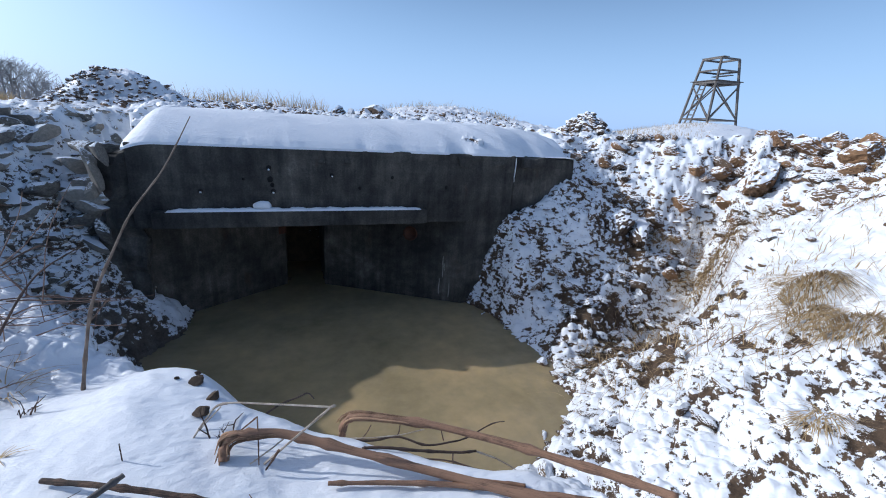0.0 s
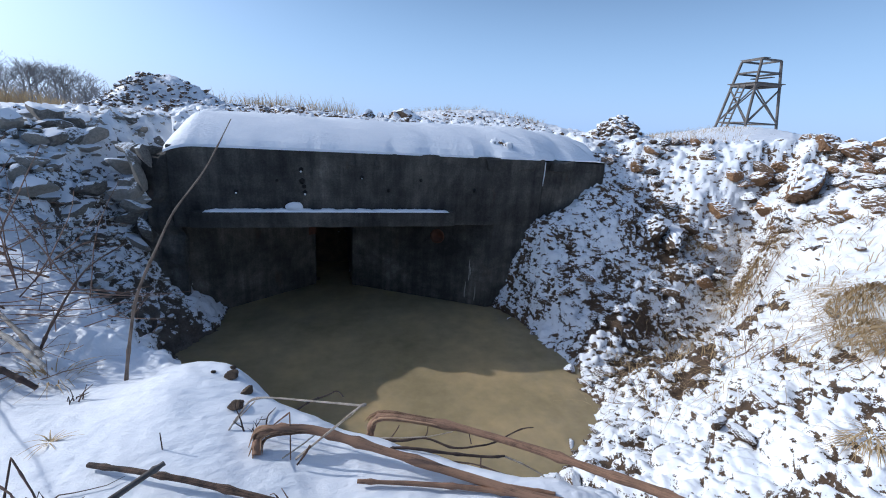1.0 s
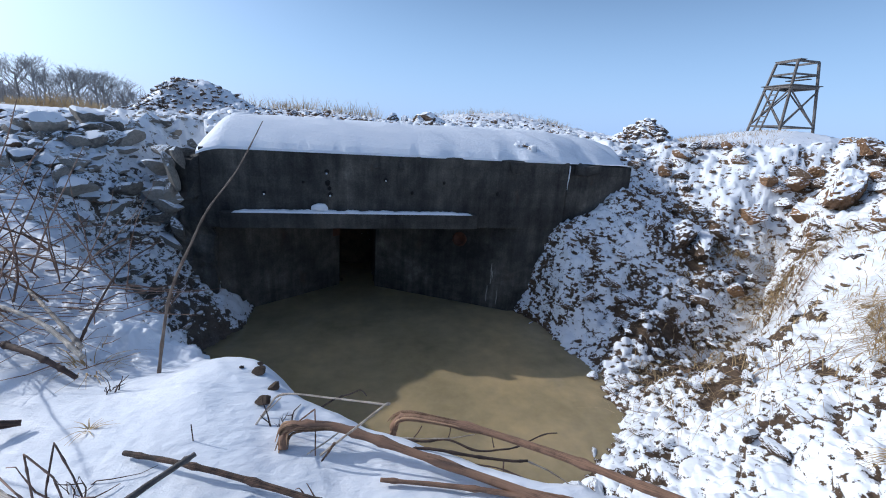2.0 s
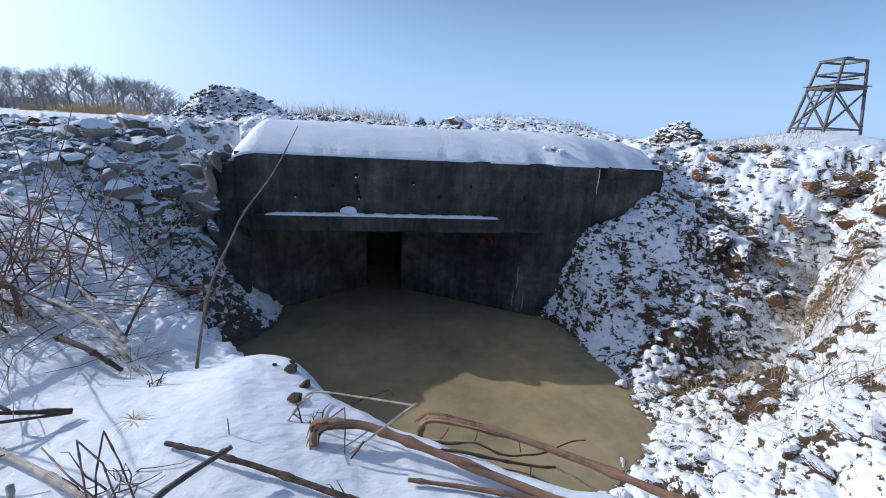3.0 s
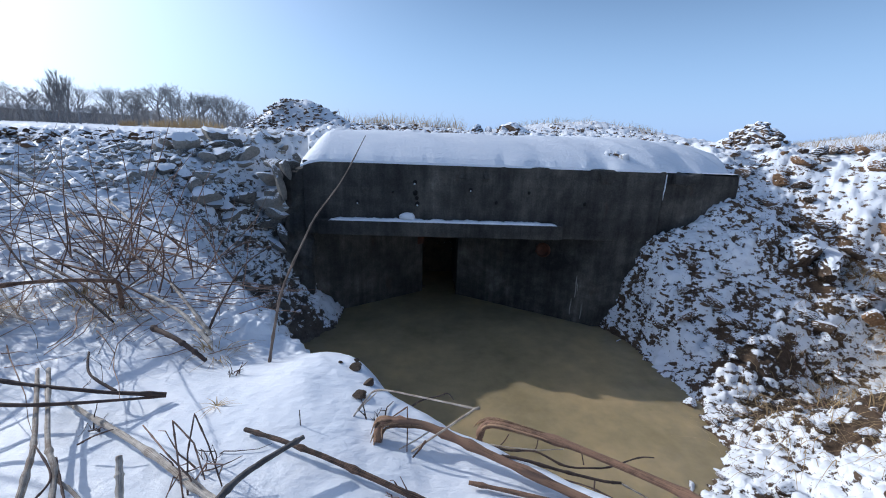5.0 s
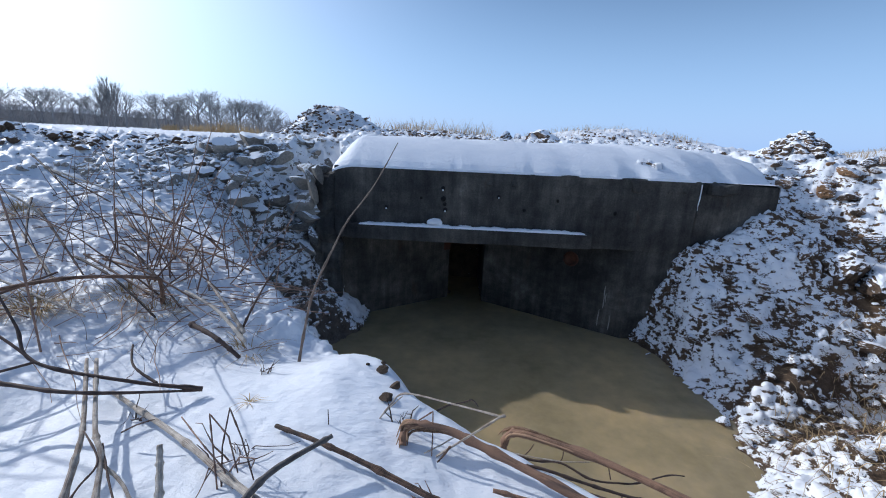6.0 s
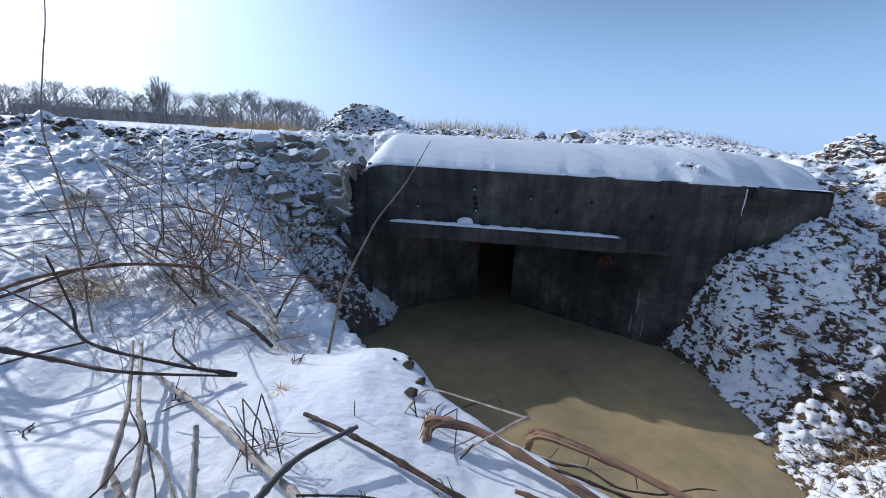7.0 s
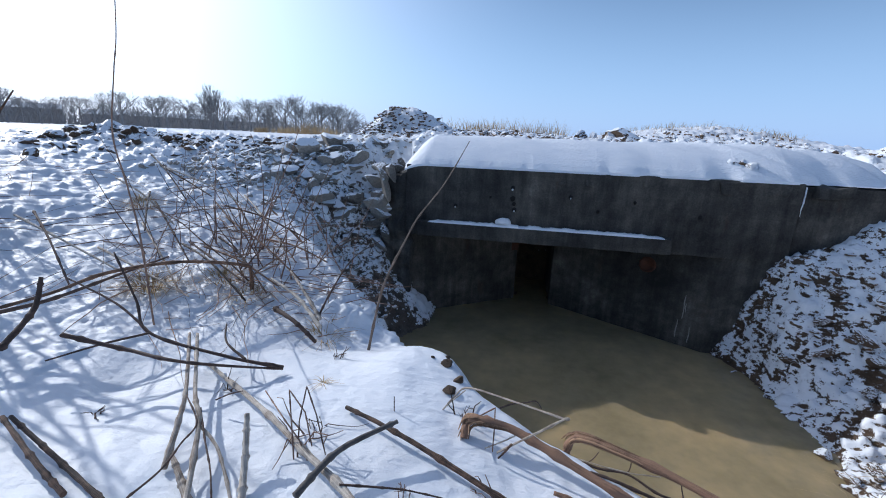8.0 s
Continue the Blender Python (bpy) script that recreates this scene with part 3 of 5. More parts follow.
def roof_snow():
    """Wind-packed snow that rises from the slab's front edge, with small drift crests."""
    bm = bmesh.new()
    def at(u, v):
        x = -1.98 + 7.45 * u
        lip = 0.05 * noise.noise(Vector((x * 1.7, 0, 3))) + 0.02 * noise.noise(Vector((x * 6, 1, 3)))
        notch = 0.16 * max(0.0, noise.noise(Vector((x * 2.1, 4, 3)))) + abs(lip) * 0.7
        front = 6.375 + (0.14 * max(0.0, min(1.0, (x - 3.45) / 0.6)))
        d = v * v * 1.7
        y = front + d + notch * math.exp(-d / 0.22) + 0.55 * max(0.0, min(1.0, (x - 4.93) / 0.2))
        s = min(1.0, d / 0.85)
        z = 2.655 + 0.02 * min(1, d * 12) + 0.42 * (1 - (1 - s) ** 1.5)
        z += 0.05 * max(0.0, 1 - abs(((x * 0.8 + y * 0.9) % 1.35) - 0.5) / (0.35 if (x * 0.8 + y * 0.9) % 1.35 < 0.5 else 0.12)) * min(1, d * 2) * max(0.0, 1 - d / 1.3) * (0.25 + 0.75 * max(0.0, min(1.0, x - 1.0)))
        drift = 1.4 * (0.4 - abs(noise.noise(Vector((x * 0.75 + y * 0.9, y * 0.4, 7))))) + 0.5 * noise.noise(Vector((x * 2.2 + y * 2, y, 1)))
        z += (0.02 + 0.035 * max(0.0, min(1.0, x - 1.4))) * drift * min(1, d * 2.5) + 0.004 * noise.noise(Vector((x * 3 + y * 8, y * 9, 0)))
        z -= 0.16 * max(0.0, (v - 0.82) / 0.18) ** 2
        if v < 0.04:
            z -= (0.05 + 0.05 * max(0.0, noise.noise(Vector((x * 4.5, 5, 0))))) * (1 - v / 0.04)
        z -= 0.35 * max(0.0, (u - 0.72) / 0.22) ** 2 * (1 - 0.5 * s)
        z = max(z, 2.625) if x < 4.95 else z
        end = max(0.0, min(1.0, (x - 4.97) / 0.35))
        z += (min(z, height(x, y) + 0.03) - 0.12 * max(0.0, (u - 0.97) / 0.03) - z) * end * end * (3 - 2 * end)
        z -= 0.30 * max(0.0, (0.05 - u) / 0.05) ** 2 * (0.3 + s)
        return x, y, z
    grid_mesh(bm, 230, 70, at)
    ob = make("roof_snow", bm, SNOW, smooth=True)
    return tagged(ob, "thick smooth wind-packed snow lying on the bunker roof", "snow")


def ledge_snow():
    bm = bmesh.new()
    rng = random.Random(4)
    def at(u, v):
        x = -1.56 + 3.52 * u
        a = math.pi * v
        h = 0.028 + 0.016 * noise.noise(Vector((x * 6, 0, 0))) + 0.008 * noise.noise(Vector((x * 21, 0, 0)))
        h *= min(1, 12 * u, 12 * (1 - u)) ** 0.5
        return x, 6.325 - 0.07 * math.cos(a), 1.765 + h * 1.4 * math.sin(a)
    grid_mesh(bm, 180, 8, at)
    ob = make("ledge_snow", bm, SNOW, smooth=True)
    tagged(ob, "thin strip of snow lying on the concrete ledge", "snow")
    bm = bmesh.new()
    bmesh.ops.create_icosphere(bm, subdivisions=3, radius=1.0)
    for v in bm.verts:
        v.co *= 1 + 0.18 * noise.noise(v.co * 1.6)
        v.co = Vector((v.co.x * 0.125, v.co.y * 0.06, max(v.co.z, -0.4) * 0.075))
    bm.transform(Matrix.Translation((-0.37, 6.325, 1.83)))
    tagged(make("snow_lump", bm, SNOW, smooth=True), "rounded lump of snow sitting on the ledge", "snow")


def tube(bm, pts, radii, sides=8, wob=0.0, knots=(), close=True, seed=0, kinked=False):
    """A stem through pts (smooth), with a radius at each, swollen at the knots (fractions of its length)."""
    pts = [Vector(p) for p in pts]
    line, rr = [], []
    n = len(pts)
    per = max(3, 44 // max(1, n - 1)) if n < 12 else 1
    for k in range(n - 1):
        p0, p1, p2, p3 = pts[max(k - 1, 0)], pts[k], pts[k + 1], pts[min(k + 2, n - 1)]
        for s in range(per):
            u = s / per
            line.append(p1.lerp(p2, u) if kinked else 0.5 * (2 * p1 + (p2 - p0) * u + (2 * p0 - 5 * p1 + 4 * p2 - p3) * u * u + (3 * p1 - p0 - 3 * p2 + p3) * u ** 3))
            rr.append(radii[k] * (1 - u) + radii[k + 1] * u)
    line.append(pts[-1])
    rr.append(radii[-1])
    total = len(line) - 1
    ring0, side = None, None
    lc, ls, ll = (bm.verts.layers.float.get(q) or bm.verts.layers.float.new(q) for q in ("round_c", "round_s", "along"))
    run = 0.0
    for k, (p, r) in enumerate(zip(line, rr)):
        d = (line[min(k + 1, total)] - line[max(k - 1, 0)]).normalized()
        side = (side - d * side.dot(d)).normalized() if side else d.orthogonal().normalized()
        other = d.cross(side)
        f = k / total
        for kn in knots:
            r = r * (1 + 0.45 * math.exp(-((f - kn) * 60) ** 2))
        ring = []
        run += (p - line[max(k - 1, 0)]).length
        for q in range(sides):
            a = 2 * math.pi * q / sides
            rad = r * (1 + wob * noise.noise(Vector((k * 0.3 + seed, q * 1.7, seed))))
            v = bm.verts.new(p + (side * math.cos(a) + other * math.sin(a)) * rad)
            v[lc], v[ls], v[ll] = math.cos(a), math.sin(a), run + seed
            ring.append(v)
        if ring0:
            for q in range(sides):
                bm.faces.new((ring0[q], ring0[(q + 1) % sides], ring[(q + 1) % sides], ring[q]))
        elif close:
            bm.faces.new(ring[::-1])
        ring0 = ring
    if close:
        bm.faces.new(ring0)
    return bm


def stem(name, label, pts, r0, r1, mat, knots=5, wob=0.22, category="stalk", group="fallen dry stalks", seed=0, sides=9, torn=False, kinked=False):
    """One dead stalk lying or standing; a torn one has its end split into bent strips."""
    bm = bmesh.new()
    n = len(pts)
    r0, r1 = r0 * 0.74, r1 * 0.74
    radii = [r0 + (r1 - r0) * k / (n - 1) for k in range(n)]
    krng = random.Random(seed + 500)
    tube(bm, pts, radii, sides, wob, [(k + krng.uniform(0.15, 0.85)) / knots for k in range(knots)], seed=seed, kinked=kinked)
    ob = make(name, bm, mat, smooth=True)
    tagged(ob, label, category, group)
    if torn:
        rng = random.Random(seed)
        a, b, c = Vector(pts[0]), Vector(pts[1]), Vector(pts[2])
        d = Vector(pts[3])
        for k in range(11):
            bm = bmesh.new()
            off = Vector((rng.uniform(-1, 1), rng.uniform(-1, 1), rng.uniform(-0.6, 1))) * r0
            end = a + off * 1.3 + Vector((rng.uniform(-0.03, 0.03), rng.uniform(-0.03, 0.03), rng.uniform(-0.02, 0.06)))
            tube(bm, [d + off * 0.8, c + off * 1.15, b + off * 1.35, end], [r0 * 0.2, r0 * 0.36, r0 * 0.32, r0 * 0.08], 5, 0.4, seed=seed + k)
            make("torn_strip", bm, TORN, ob, "split paler strip of the torn stalk", True)
    return ob


roof_snow()
ledge_snow()

def ring_part(name, centre, r, depth, normal, mat, label):
    """A rusty sleeve round a hole."""
    bm = bmesh.new()
    nseg = 20
    def loop(rad, dd):
        return [bm.verts.new((rad * math.cos(2 * math.pi * q / nseg) * (1 + 0.05 * math.sin(3 * q)), rad * math.sin(2 * math.pi * q / nseg), dd)) for q in range(nseg)]
    loops = [loop(r * 1.15, 0), loop(r * 1.12, 0.02), loop(r * 0.86, 0.022), loop(r * 0.8, -depth)]
    for a, b in zip(loops, loops[1:]):
        for q in range(nseg):
            bm.faces.new((a[q], a[(q + 1) % nseg], b[(q + 1) % nseg], b[q]))
    bm.faces.new(loops[-1])
    bm.transform(Matrix.Translation(centre) @ Vector(normal).to_track_quat("Z", "Y").to_matrix().to_4x4())
    return bpart(name, bm, mat, label, True)

ring_part("pipe_sleeve", (1.97, 6.925, 1.2), 0.115, 0.012, (-0.53, -0.85, 0), RUST, "rusted steel sleeve of a pipe hole")
# chipped pits: shallow bumps, their inner shade given by black colour, not by depth
for hx, hz, hr in ((-0.27, 2.36, 0.035), (-0.26, 2.2, 0.04), (-0.235, 2.12, 0.03), (-0.225, 2.03, 0.036), (-1.14, 2.03, 0.03), (0.59, 2.27, 0.03), (1.0, 2.08, 0.026), (-0.6, 2.2, 0.02), (1.5, 2.25, 0.024), (2.4, 2.1, 0.03)):
    bm = bmesh.new()
    bmesh.ops.create_icosphere(bm, subdivisions=2, radius=1.0)
    for v in bm.verts:
        v.co *= 1 + 0.3 * noise.noise(v.co * 2 + Vector((hx * 9, 0, 0)))
        v.co = Vector((v.co.x * hr, v.co.y * 0.02, v.co.z * hr * 1.1))
    bm.transform(Matrix.Translation((hx, 6.395, hz)))
    bpart("pit_shade_spot", bm, PIT_SHADE, "raised near-black spot painting the shade inside a chipped pit", True)
for k, (jx, jy) in enumerate(((-0.13, 7.945),)):
    bpart("door_jamb", worn(prism([(jx - 0.10, jy - 0.085), (jx + 0.03, jy - 0.01), (jx + 0.03, jy + 0.1), (jx - 0.10, jy + 0.05)], 1.0, 1.52), amount=0.006, edge=0.01, seed=12), RUST, "rust-stained steel door jamb")
for k, (t, z0, z1, w) in enumerate(((0.87, 0.45, 0.85, 0.010), (0.85, 0.1, 0.42, 0.009), (0.92, 0.08, 0.35, 0.009), (0.88, 0.55, 0.72, 0.006))):
    bm = bmesh.new()
    n = Vector((-0.53, -0.85, 0))
    base = Vector((0.56, 7.82, 0)).lerp(Vector((2.8, 6.43, 0)), t)
    tube(bm, [base + Vector((0.005 * math.sin(5 * q + 2.3 * k), 0, z1 + (z0 - z1) * q / 5)) for q in range(6)], [w * 0.3, w * 0.8, w, w * 0.7, w, w * 0.3], 6, 0.5, seed=k)
    for v in bm.verts:
        v.co -= n * ((v.co - base).dot(n) * 0.75)
    bpart("lime_run", bm, LIME, "pale streak of lime run down the wall", True)
bm = bmesh.new()
tube(bm, [(3.645, 6.41, 2.6), (3.65, 6.415, 2.4), (3.64, 6.41, 2.3), (3.645, 6.41, 2.2)], [0.01, 0.012, 0.007, 0.003], 6, 0.6)
bpart("joint_snow", bm, SNOW, "snow caught in the open wall joint", True)
for hx, hz, hr in ((-0.272, 2.335, 0.016), (-0.225, 2.01, 0.016), (0.59, 2.255, 0.012), (-1.14, 2.015, 0.014)):
    bm = bmesh.new()
    bmesh.ops.create_icosphere(bm, subdivisions=2, radius=hr)
    bm.transform(Matrix.Translation((hx, 6.378, hz)))
    bpart("pit_snow", bm, SNOW, "bit of snow caught in a pit", True)
# broken notch and rough rim along the top of the slab
for k, (nx, nw, nh) in enumerate(((1.72, 0.26, 0.07), (2.2, 0.3, 0.05), (2.75, 0.36, 0.04), (3.3, 0.3, 0.03), (4.0, 0.5, 0.03), (0.9, 0.3, 0.03), (0.35, 0.26, 0.03))):
    bpart("broken_rim", worn(prism([(nx - nw / 2, 6.385), (nx + nw / 2, 6.385), (nx + nw / 2, 6.6), (nx - nw / 2, 6.6)], 2.45, 2.6 + 0.5 * nh), cuts=0.045, amount=0.06, edge=0.03, seed=20 + k), CONCRETE)


# ---- loose lumps: clods of earth and broken concrete ----
def lump_mesh(name, mat, seed, sharp, level=0):
    """A crumbly clod, or a broken block with flat faces."""
    rng = random.Random(seed)
    bm = bmesh.new()
    bmesh.ops.create_icosphere(bm, subdivisions=level or (4 if not sharp else 3), radius=1.0)
    o = Vector((seed * 3.1, seed * 1.7, 0))
    cuts = []
    for _ in range(16 if sharp else 9):
        cuts.append((Vector((rng.gauss(0, 1), rng.gauss(0, 1), rng.gauss(0, 1))).normalized(), rng.uniform(0.42, 0.75)))
    for v in bm.verts:
        p = v.co.copy()
        v.co = p * (1 + 0.35 * noise.noise(p * 1.1 + o))
        for nrm, lim in cuts:
            e = v.co.dot(nrm) - lim
            if e > 0:
                v.co -= nrm * e * 0.9
        if not sharp:
            q = p * 3.2 + o
            v.co += p * (0.16 * (0.5 - abs(noise.noise(q))) + 0.11 * (0.5 - abs(noise.noise(q * 2.3))) + 0.06 * noise.noise(q * 5.5))
        else:
            v.co += p * 0.025 * noise.noise(p * 7 + o)
        v.co.z *= 0.8
        v.co *= 1.25
    me = bpy.data.meshes.new(name)
    bm.to_mesh(me)
    bm.free()
    me.materials.append(mat)
    return me


CLODS = [lump_mesh("earth_clod", CLOD, k, False) for k in range(5)]
BARE_CLODS = [lump_mesh("earth_clod", SOIL, k + 40, False) for k in range(3)]
CLAYS = [lump_mesh("clay_clod", CLAY, k + 10, False) for k in range(4)]
STONES = [lump_mesh("concrete_rubble", STONE, k + 20, True) for k in range(6)]


def put(meshes, name, label, category, group, x, y, size, rng, sink=0.3, stretch=1.3, kindless=True):
    ob = new(name, meshes[rng.randrange(len(meshes))])
    p = lie(x, y, size * (0.55 - sink))
    sc = Matrix.Diagonal((size * rng.uniform(0.8, stretch), size * rng.uniform(0.7, 1.1), size * rng.uniform(0.75, 1.05), 1))
    ob.matrix_world = Matrix.Translation(p) @ Euler((rng.uniform(-0.35, 0.35), rng.uniform(-0.35, 0.35), rng.uniform(0, 6.28))).to_matrix().to_4x4() @ sc
    return tagged(ob, label, category, group)


def scatter(name, label, meshes, places, rng, sink=0.3, stretch=1.5):
    """Many small lumps as one heap."""
    cos, faces, base = [], [], 0
    data = []
    for me in meshes:
        co = np.empty(len(me.vertices) * 3)
        me.vertices.foreach_get("co", co)
        ix = np.empty(len(me.loops), int)
        me.loops.foreach_get("vertex_index", ix)
        data.append((co.reshape(-1, 3), ix.reshape(-1, 3)))
    for x, y, s in places:
        co, ix = data[rng.randrange(len(data))]
        m = Matrix.Translation(lie(x, y, s * (0.55 - sink))) @ Euler((rng.uniform(-0.5, 0.5), rng.uniform(-0.5, 0.5), rng.uniform(0, 6.28))).to_matrix().to_4x4() @ Matrix.Diagonal((s * rng.uniform(0.8, stretch), s, s * rng.uniform(0.7, 1.1), 1))
        m = np.array(m)
        cos.append(co @ m[:3, :3].T + m[:3, 3])
        faces.append(ix + base)
        base += len(co)
    me = bpy.data.meshes.new(name)
    me.from_pydata(np.concatenate(cos), [], np.concatenate(faces).tolist())
    me.materials.append(meshes[0].materials[0])
    return tagged(new(name, me), label, "clods", kind="stuff")


LITE = [lump_mesh("small_clod", CLOD, k + 60, k % 2 == 0, 3) for k in range(8)]
rng = random.Random(11)
# clods along the ridge beside the tower
for x, y, s in ((6.69, 5.57, 0.2), (7.31, 5.51, 0.2), (7.64, 5.45, 0.15), (8.17, 5.19, 0.24), (8.21, 4.72, 0.26), (7.84, 3.78, 0.27), (8.6, 4.6, 0.2), (7.0, 5.7, 0.15), (9.0, 4.3, 0.2), (8.3, 3.9, 0.2), (7.5, 4.1, 0.12)):
    put(CLAYS, "clay_clod", "orange-brown clay clod dusted with snow on the heap", "clod", "clay clods on the heap", x, y, s * 0.85, rng, 0.25)
for x, y, s in ((7.29, 4.75, 0.34), (7.0, 4.9, 0.2), (5.45, 5.75, 0.3), (5.75, 5.6, 0.22)):
    put(CLAYS if x > 6 else CLODS, "clay_clod" if x > 6 else "earth_clod", "large broken block of clay with snow on top", "clod", "large clay blocks", x, y, s, rng, 0.35, 1.7)
# clods on the round heaps
places = []
for k in range(520):
    cx, cy, rx, ry, s0, s1 = ((-3.5, 11.4, 1.5, 1.1, 0.015, 0.055), (6.75, 8.65, 0.55, 0.55, 0.03, 0.09))[k % 5 == 0]
    a, q = rng.uniform(0, 6.28), math.sqrt(rng.random())
    places.append((cx + rx * q * math.cos(a), cy + ry * q * math.sin(a), rng.uniform(s0, s1)))
scatter("heap_clods", "small dark earth clods with caps of snow on the heaps", LITE, places, rng)
for k in range(70):
    a, d = radians(rng.uniform(40, 66)), rng.uniform(7.6, 10.2)
    put(CLAYS if k % 3 else CLODS, "clay_clod" if k % 3 else "earth_clod", "small crumbled clay clod with snow in its hollows", "clod", "crumbled clods along the ridge", d * math.sin(a), d * math.cos(a), rng.uniform(0.05, 0.13), rng, 0.2, 1.6)
places = []
for k in range(330):
    a, d = radians(rng.uniform(-56, -26)), rng.gauss(9.2, 0.8)
    places.append((d * math.sin(a), d * math.cos(a), 0.02 + 0.07 * rng.random() ** 2))
scatter("ridge_clods", "dark crumbled clods on the low ridge by the field", LITE, places, rng, 0.25, 1.8)
places = []
for k in range(420):
    a, d = radians(rng.uniform(30, 68)), rng.uniform(6.5, 11)
    places.append((d * math.sin(a), d * math.cos(a), rng.uniform(0.012, 0.048)))
for k in range(500):
    places.append((rng.uniform(-3, 8), rng.uniform(9.1, 16), rng.uniform(0.02, 0.07)))
places = [p for p in places if not (p[0] < 5.1 and 6.2 < p[1] < 9.1)]
scatter("crumbled_soil", "crumbled soil scattered over the snow of the dug ground", LITE, places, rng, 0.2, 1.8)
places = []
for k in range(900):
    places.append((rng.uniform(-5.2, -1.9), rng.uniform(4.8, 8.8), rng.uniform(0.015, 0.05)))
scatter("fine_rubble", "fine grey rubble strewn over the side bank", [lump_mesh("small_stone", STONE, k + 80, True, 2) for k in range(6)], places, rng, 0.25, 1.8)
# clods scattered over the dug slope
for k in range(150):
    a, d = radians(rng.uniform(26, 62)), rng.uniform(3.6, 9.5)
    x, y = d * math.sin(a), d * math.cos(a)
    x += 2.4 if x < 5.1 and y > 6.2 else 0.0
    put(CLODS, "earth_clod", "brown earth clod half sunk in thin snow", "clod", "earth clods on the slope", x, y, rng.uniform(0.025, 0.075) * (0.5 + d / 10), rng, 0.25, 1.7)
for x, y, s in ((-0.52, 2.27, 0.026), (-0.42, 2.14, 0.027), (-0.46, 2.02, 0.032), (-0.62, 2.31, 0.012), (-0.53, 2.36, 0.016)):
    put(BARE_CLODS, "earth_clod", "round dark clod sticking out of the snowy bank", "clod", "clods on the snowy bank", x, y, s, rng, 0.15, 1.1)
for x, y, s in ((3.2, 4.28, 0.07), (1.95, 2.62, 0.11), (2.05, 2.45, 0.09)):
    put(CLODS, "earth_clod", "snow-capped clod at the water's edge", "clod", "clods by the water", x, y, s, rng, 0.2)
# clods behind the roof
for k in range(26):
    put(CLODS, "earth_clod", "dark clod showing through the snow behind the roof", "clod", "clods behind the roof", rng.uniform(-2, 6), rng.uniform(9.0, 12.5), rng.uniform(0.04, 0.1), rng)
for x in (0.9, 1.15, 1.45, 1.65):
    put(CLODS, "earth_clod", "dark turned earth block behind the roof", "clod", "clods behind the roof", x * 1.5, 12.6, rng.uniform(0.16, 0.26), rng, 0.2, 2.0)
# rubble of broken concrete on the side bank
for x, y, s in ((-3.38, 6.07, 0.16), (-3.23, 6.03, 0.27), (-2.88, 6.53, 0.2), (-3.98, 7.05, 0.3), (-3.14, 7.21, 0.2), (-3.01, 6.21, 0.16), (-3.7, 7.6, 0.3), (-2.75, 7.0, 0.18)):
    put(STONES, "concrete_rubble", "large grey block of broken concrete among rubble", "rubble", "large concrete blocks", x, y, s, rng, 0.3, 1.3)
for k in range(150):
    x = rng.uniform(-4.6, -2.35)
    y = rng.uniform(5.3, 8.4)
    put(STONES, "concrete_rubble", "grey piece of broken concrete lying in snow", "rubble", "concrete rubble on the bank", x, y, rng.choice((0.04, 0.05, 0.06, 0.08, 0.11, 0.15)), rng, 0.4, 1.7)
for x, y, z, s in ((-2.32, 6.5, 2.35, 0.16), (-2.42, 6.55, 2.1, 0.18), (-2.25, 6.62, 2.52, 0.15), (-2.4, 6.75, 2.5, 0.2), (-2.36, 6.45, 1.8, 0.16), (-2.3, 6.42, 1.5, 0.15), (-2.2, 6.45, 2.45, 0.13), (-2.28, 6.42, 2.22, 0.15), (-2.42, 6.5, 1.95, 0.19), (-2.34, 6.42, 2.02, 0.12), (-2.5, 6.5, 1.62, 0.17), (-2.55, 6.7, 2.3, 0.2), (-2.4, 6.4, 1.3, 0.14)):
    ob = new("concrete_rubble", STONES[rng.randrange(6)])
    ob.matrix_world = Matrix.Translation((x, y, z)) @ Euler((rng.uniform(0, 6), rng.uniform(0, 6), 0)).to_matrix().to_4x4() @ Matrix.Diagonal((s * 1.15, s * 0.7, s * 0.75, 1))
    tagged(ob, "jagged grey block at the bunker's broken corner", "rubble", "blocks at the broken corner")


# ---- dry stems on the bank ----
stem("hogweed_stalk", "thick brown broken hogweed stem lying on the bank", [(-0.33, 1.71, 1.61), (-0.32, 1.76, 1.67), (-0.27, 1.75, 1.7), (-0.11, 1.75, 1.68), (0.05, 1.69, 1.65), (0.27, 1.58, 1.62), (0.6, 1.4, 1.58), (1.05, 1.1, 1.58)], 0.026, 0.027, STEM, 7, seed=1, torn=True)
stem("hogweed_stalk", "thick red-brown snapped stem reaching over the water", [(0.21, 1.94, 1.43), (0.23, 1.94, 1.52), (0.32, 1.89, 1.57), (0.64, 1.74, 1.57), (0.98, 1.49, 1.58), (1.17, 1.3, 1.6), (1.35, 1.12, 1.62), (1.48, 0.94, 1.65)], 0.025, 0.026, STEM, 6, seed=2, torn=True)
stem("hogweed_stalk", "straight brown stem lying on snow by the water", [(0.1, 1.49, 1.585), (0.48, 1.4, 1.565), (0.8, 1.27, 1.57), (1.22, 1.04, 1.6)], 0.012, 0.02, STEM, 4, seed=3)
stem("hogweed_stalk", "brown stem pressed into the snow bank", [(-0.97, 1.74, 1.66), (-0.72, 1.62, 1.68), (-0.47, 1.53, 1.65), (-0.12, 1.39, 1.6), (0.1, 1.3, 1.58)], 0.014, 0.019, STEM, 5, seed=4)
stem("hogweed_stalk", "short grey stem end crossing another stem", [(-0.64, 1.58, 1.75), (-0.85, 1.38, 1.71), (-0.94, 1.16, 1.66)], 0.014, 0.022, WOOD, 3, seed=5)
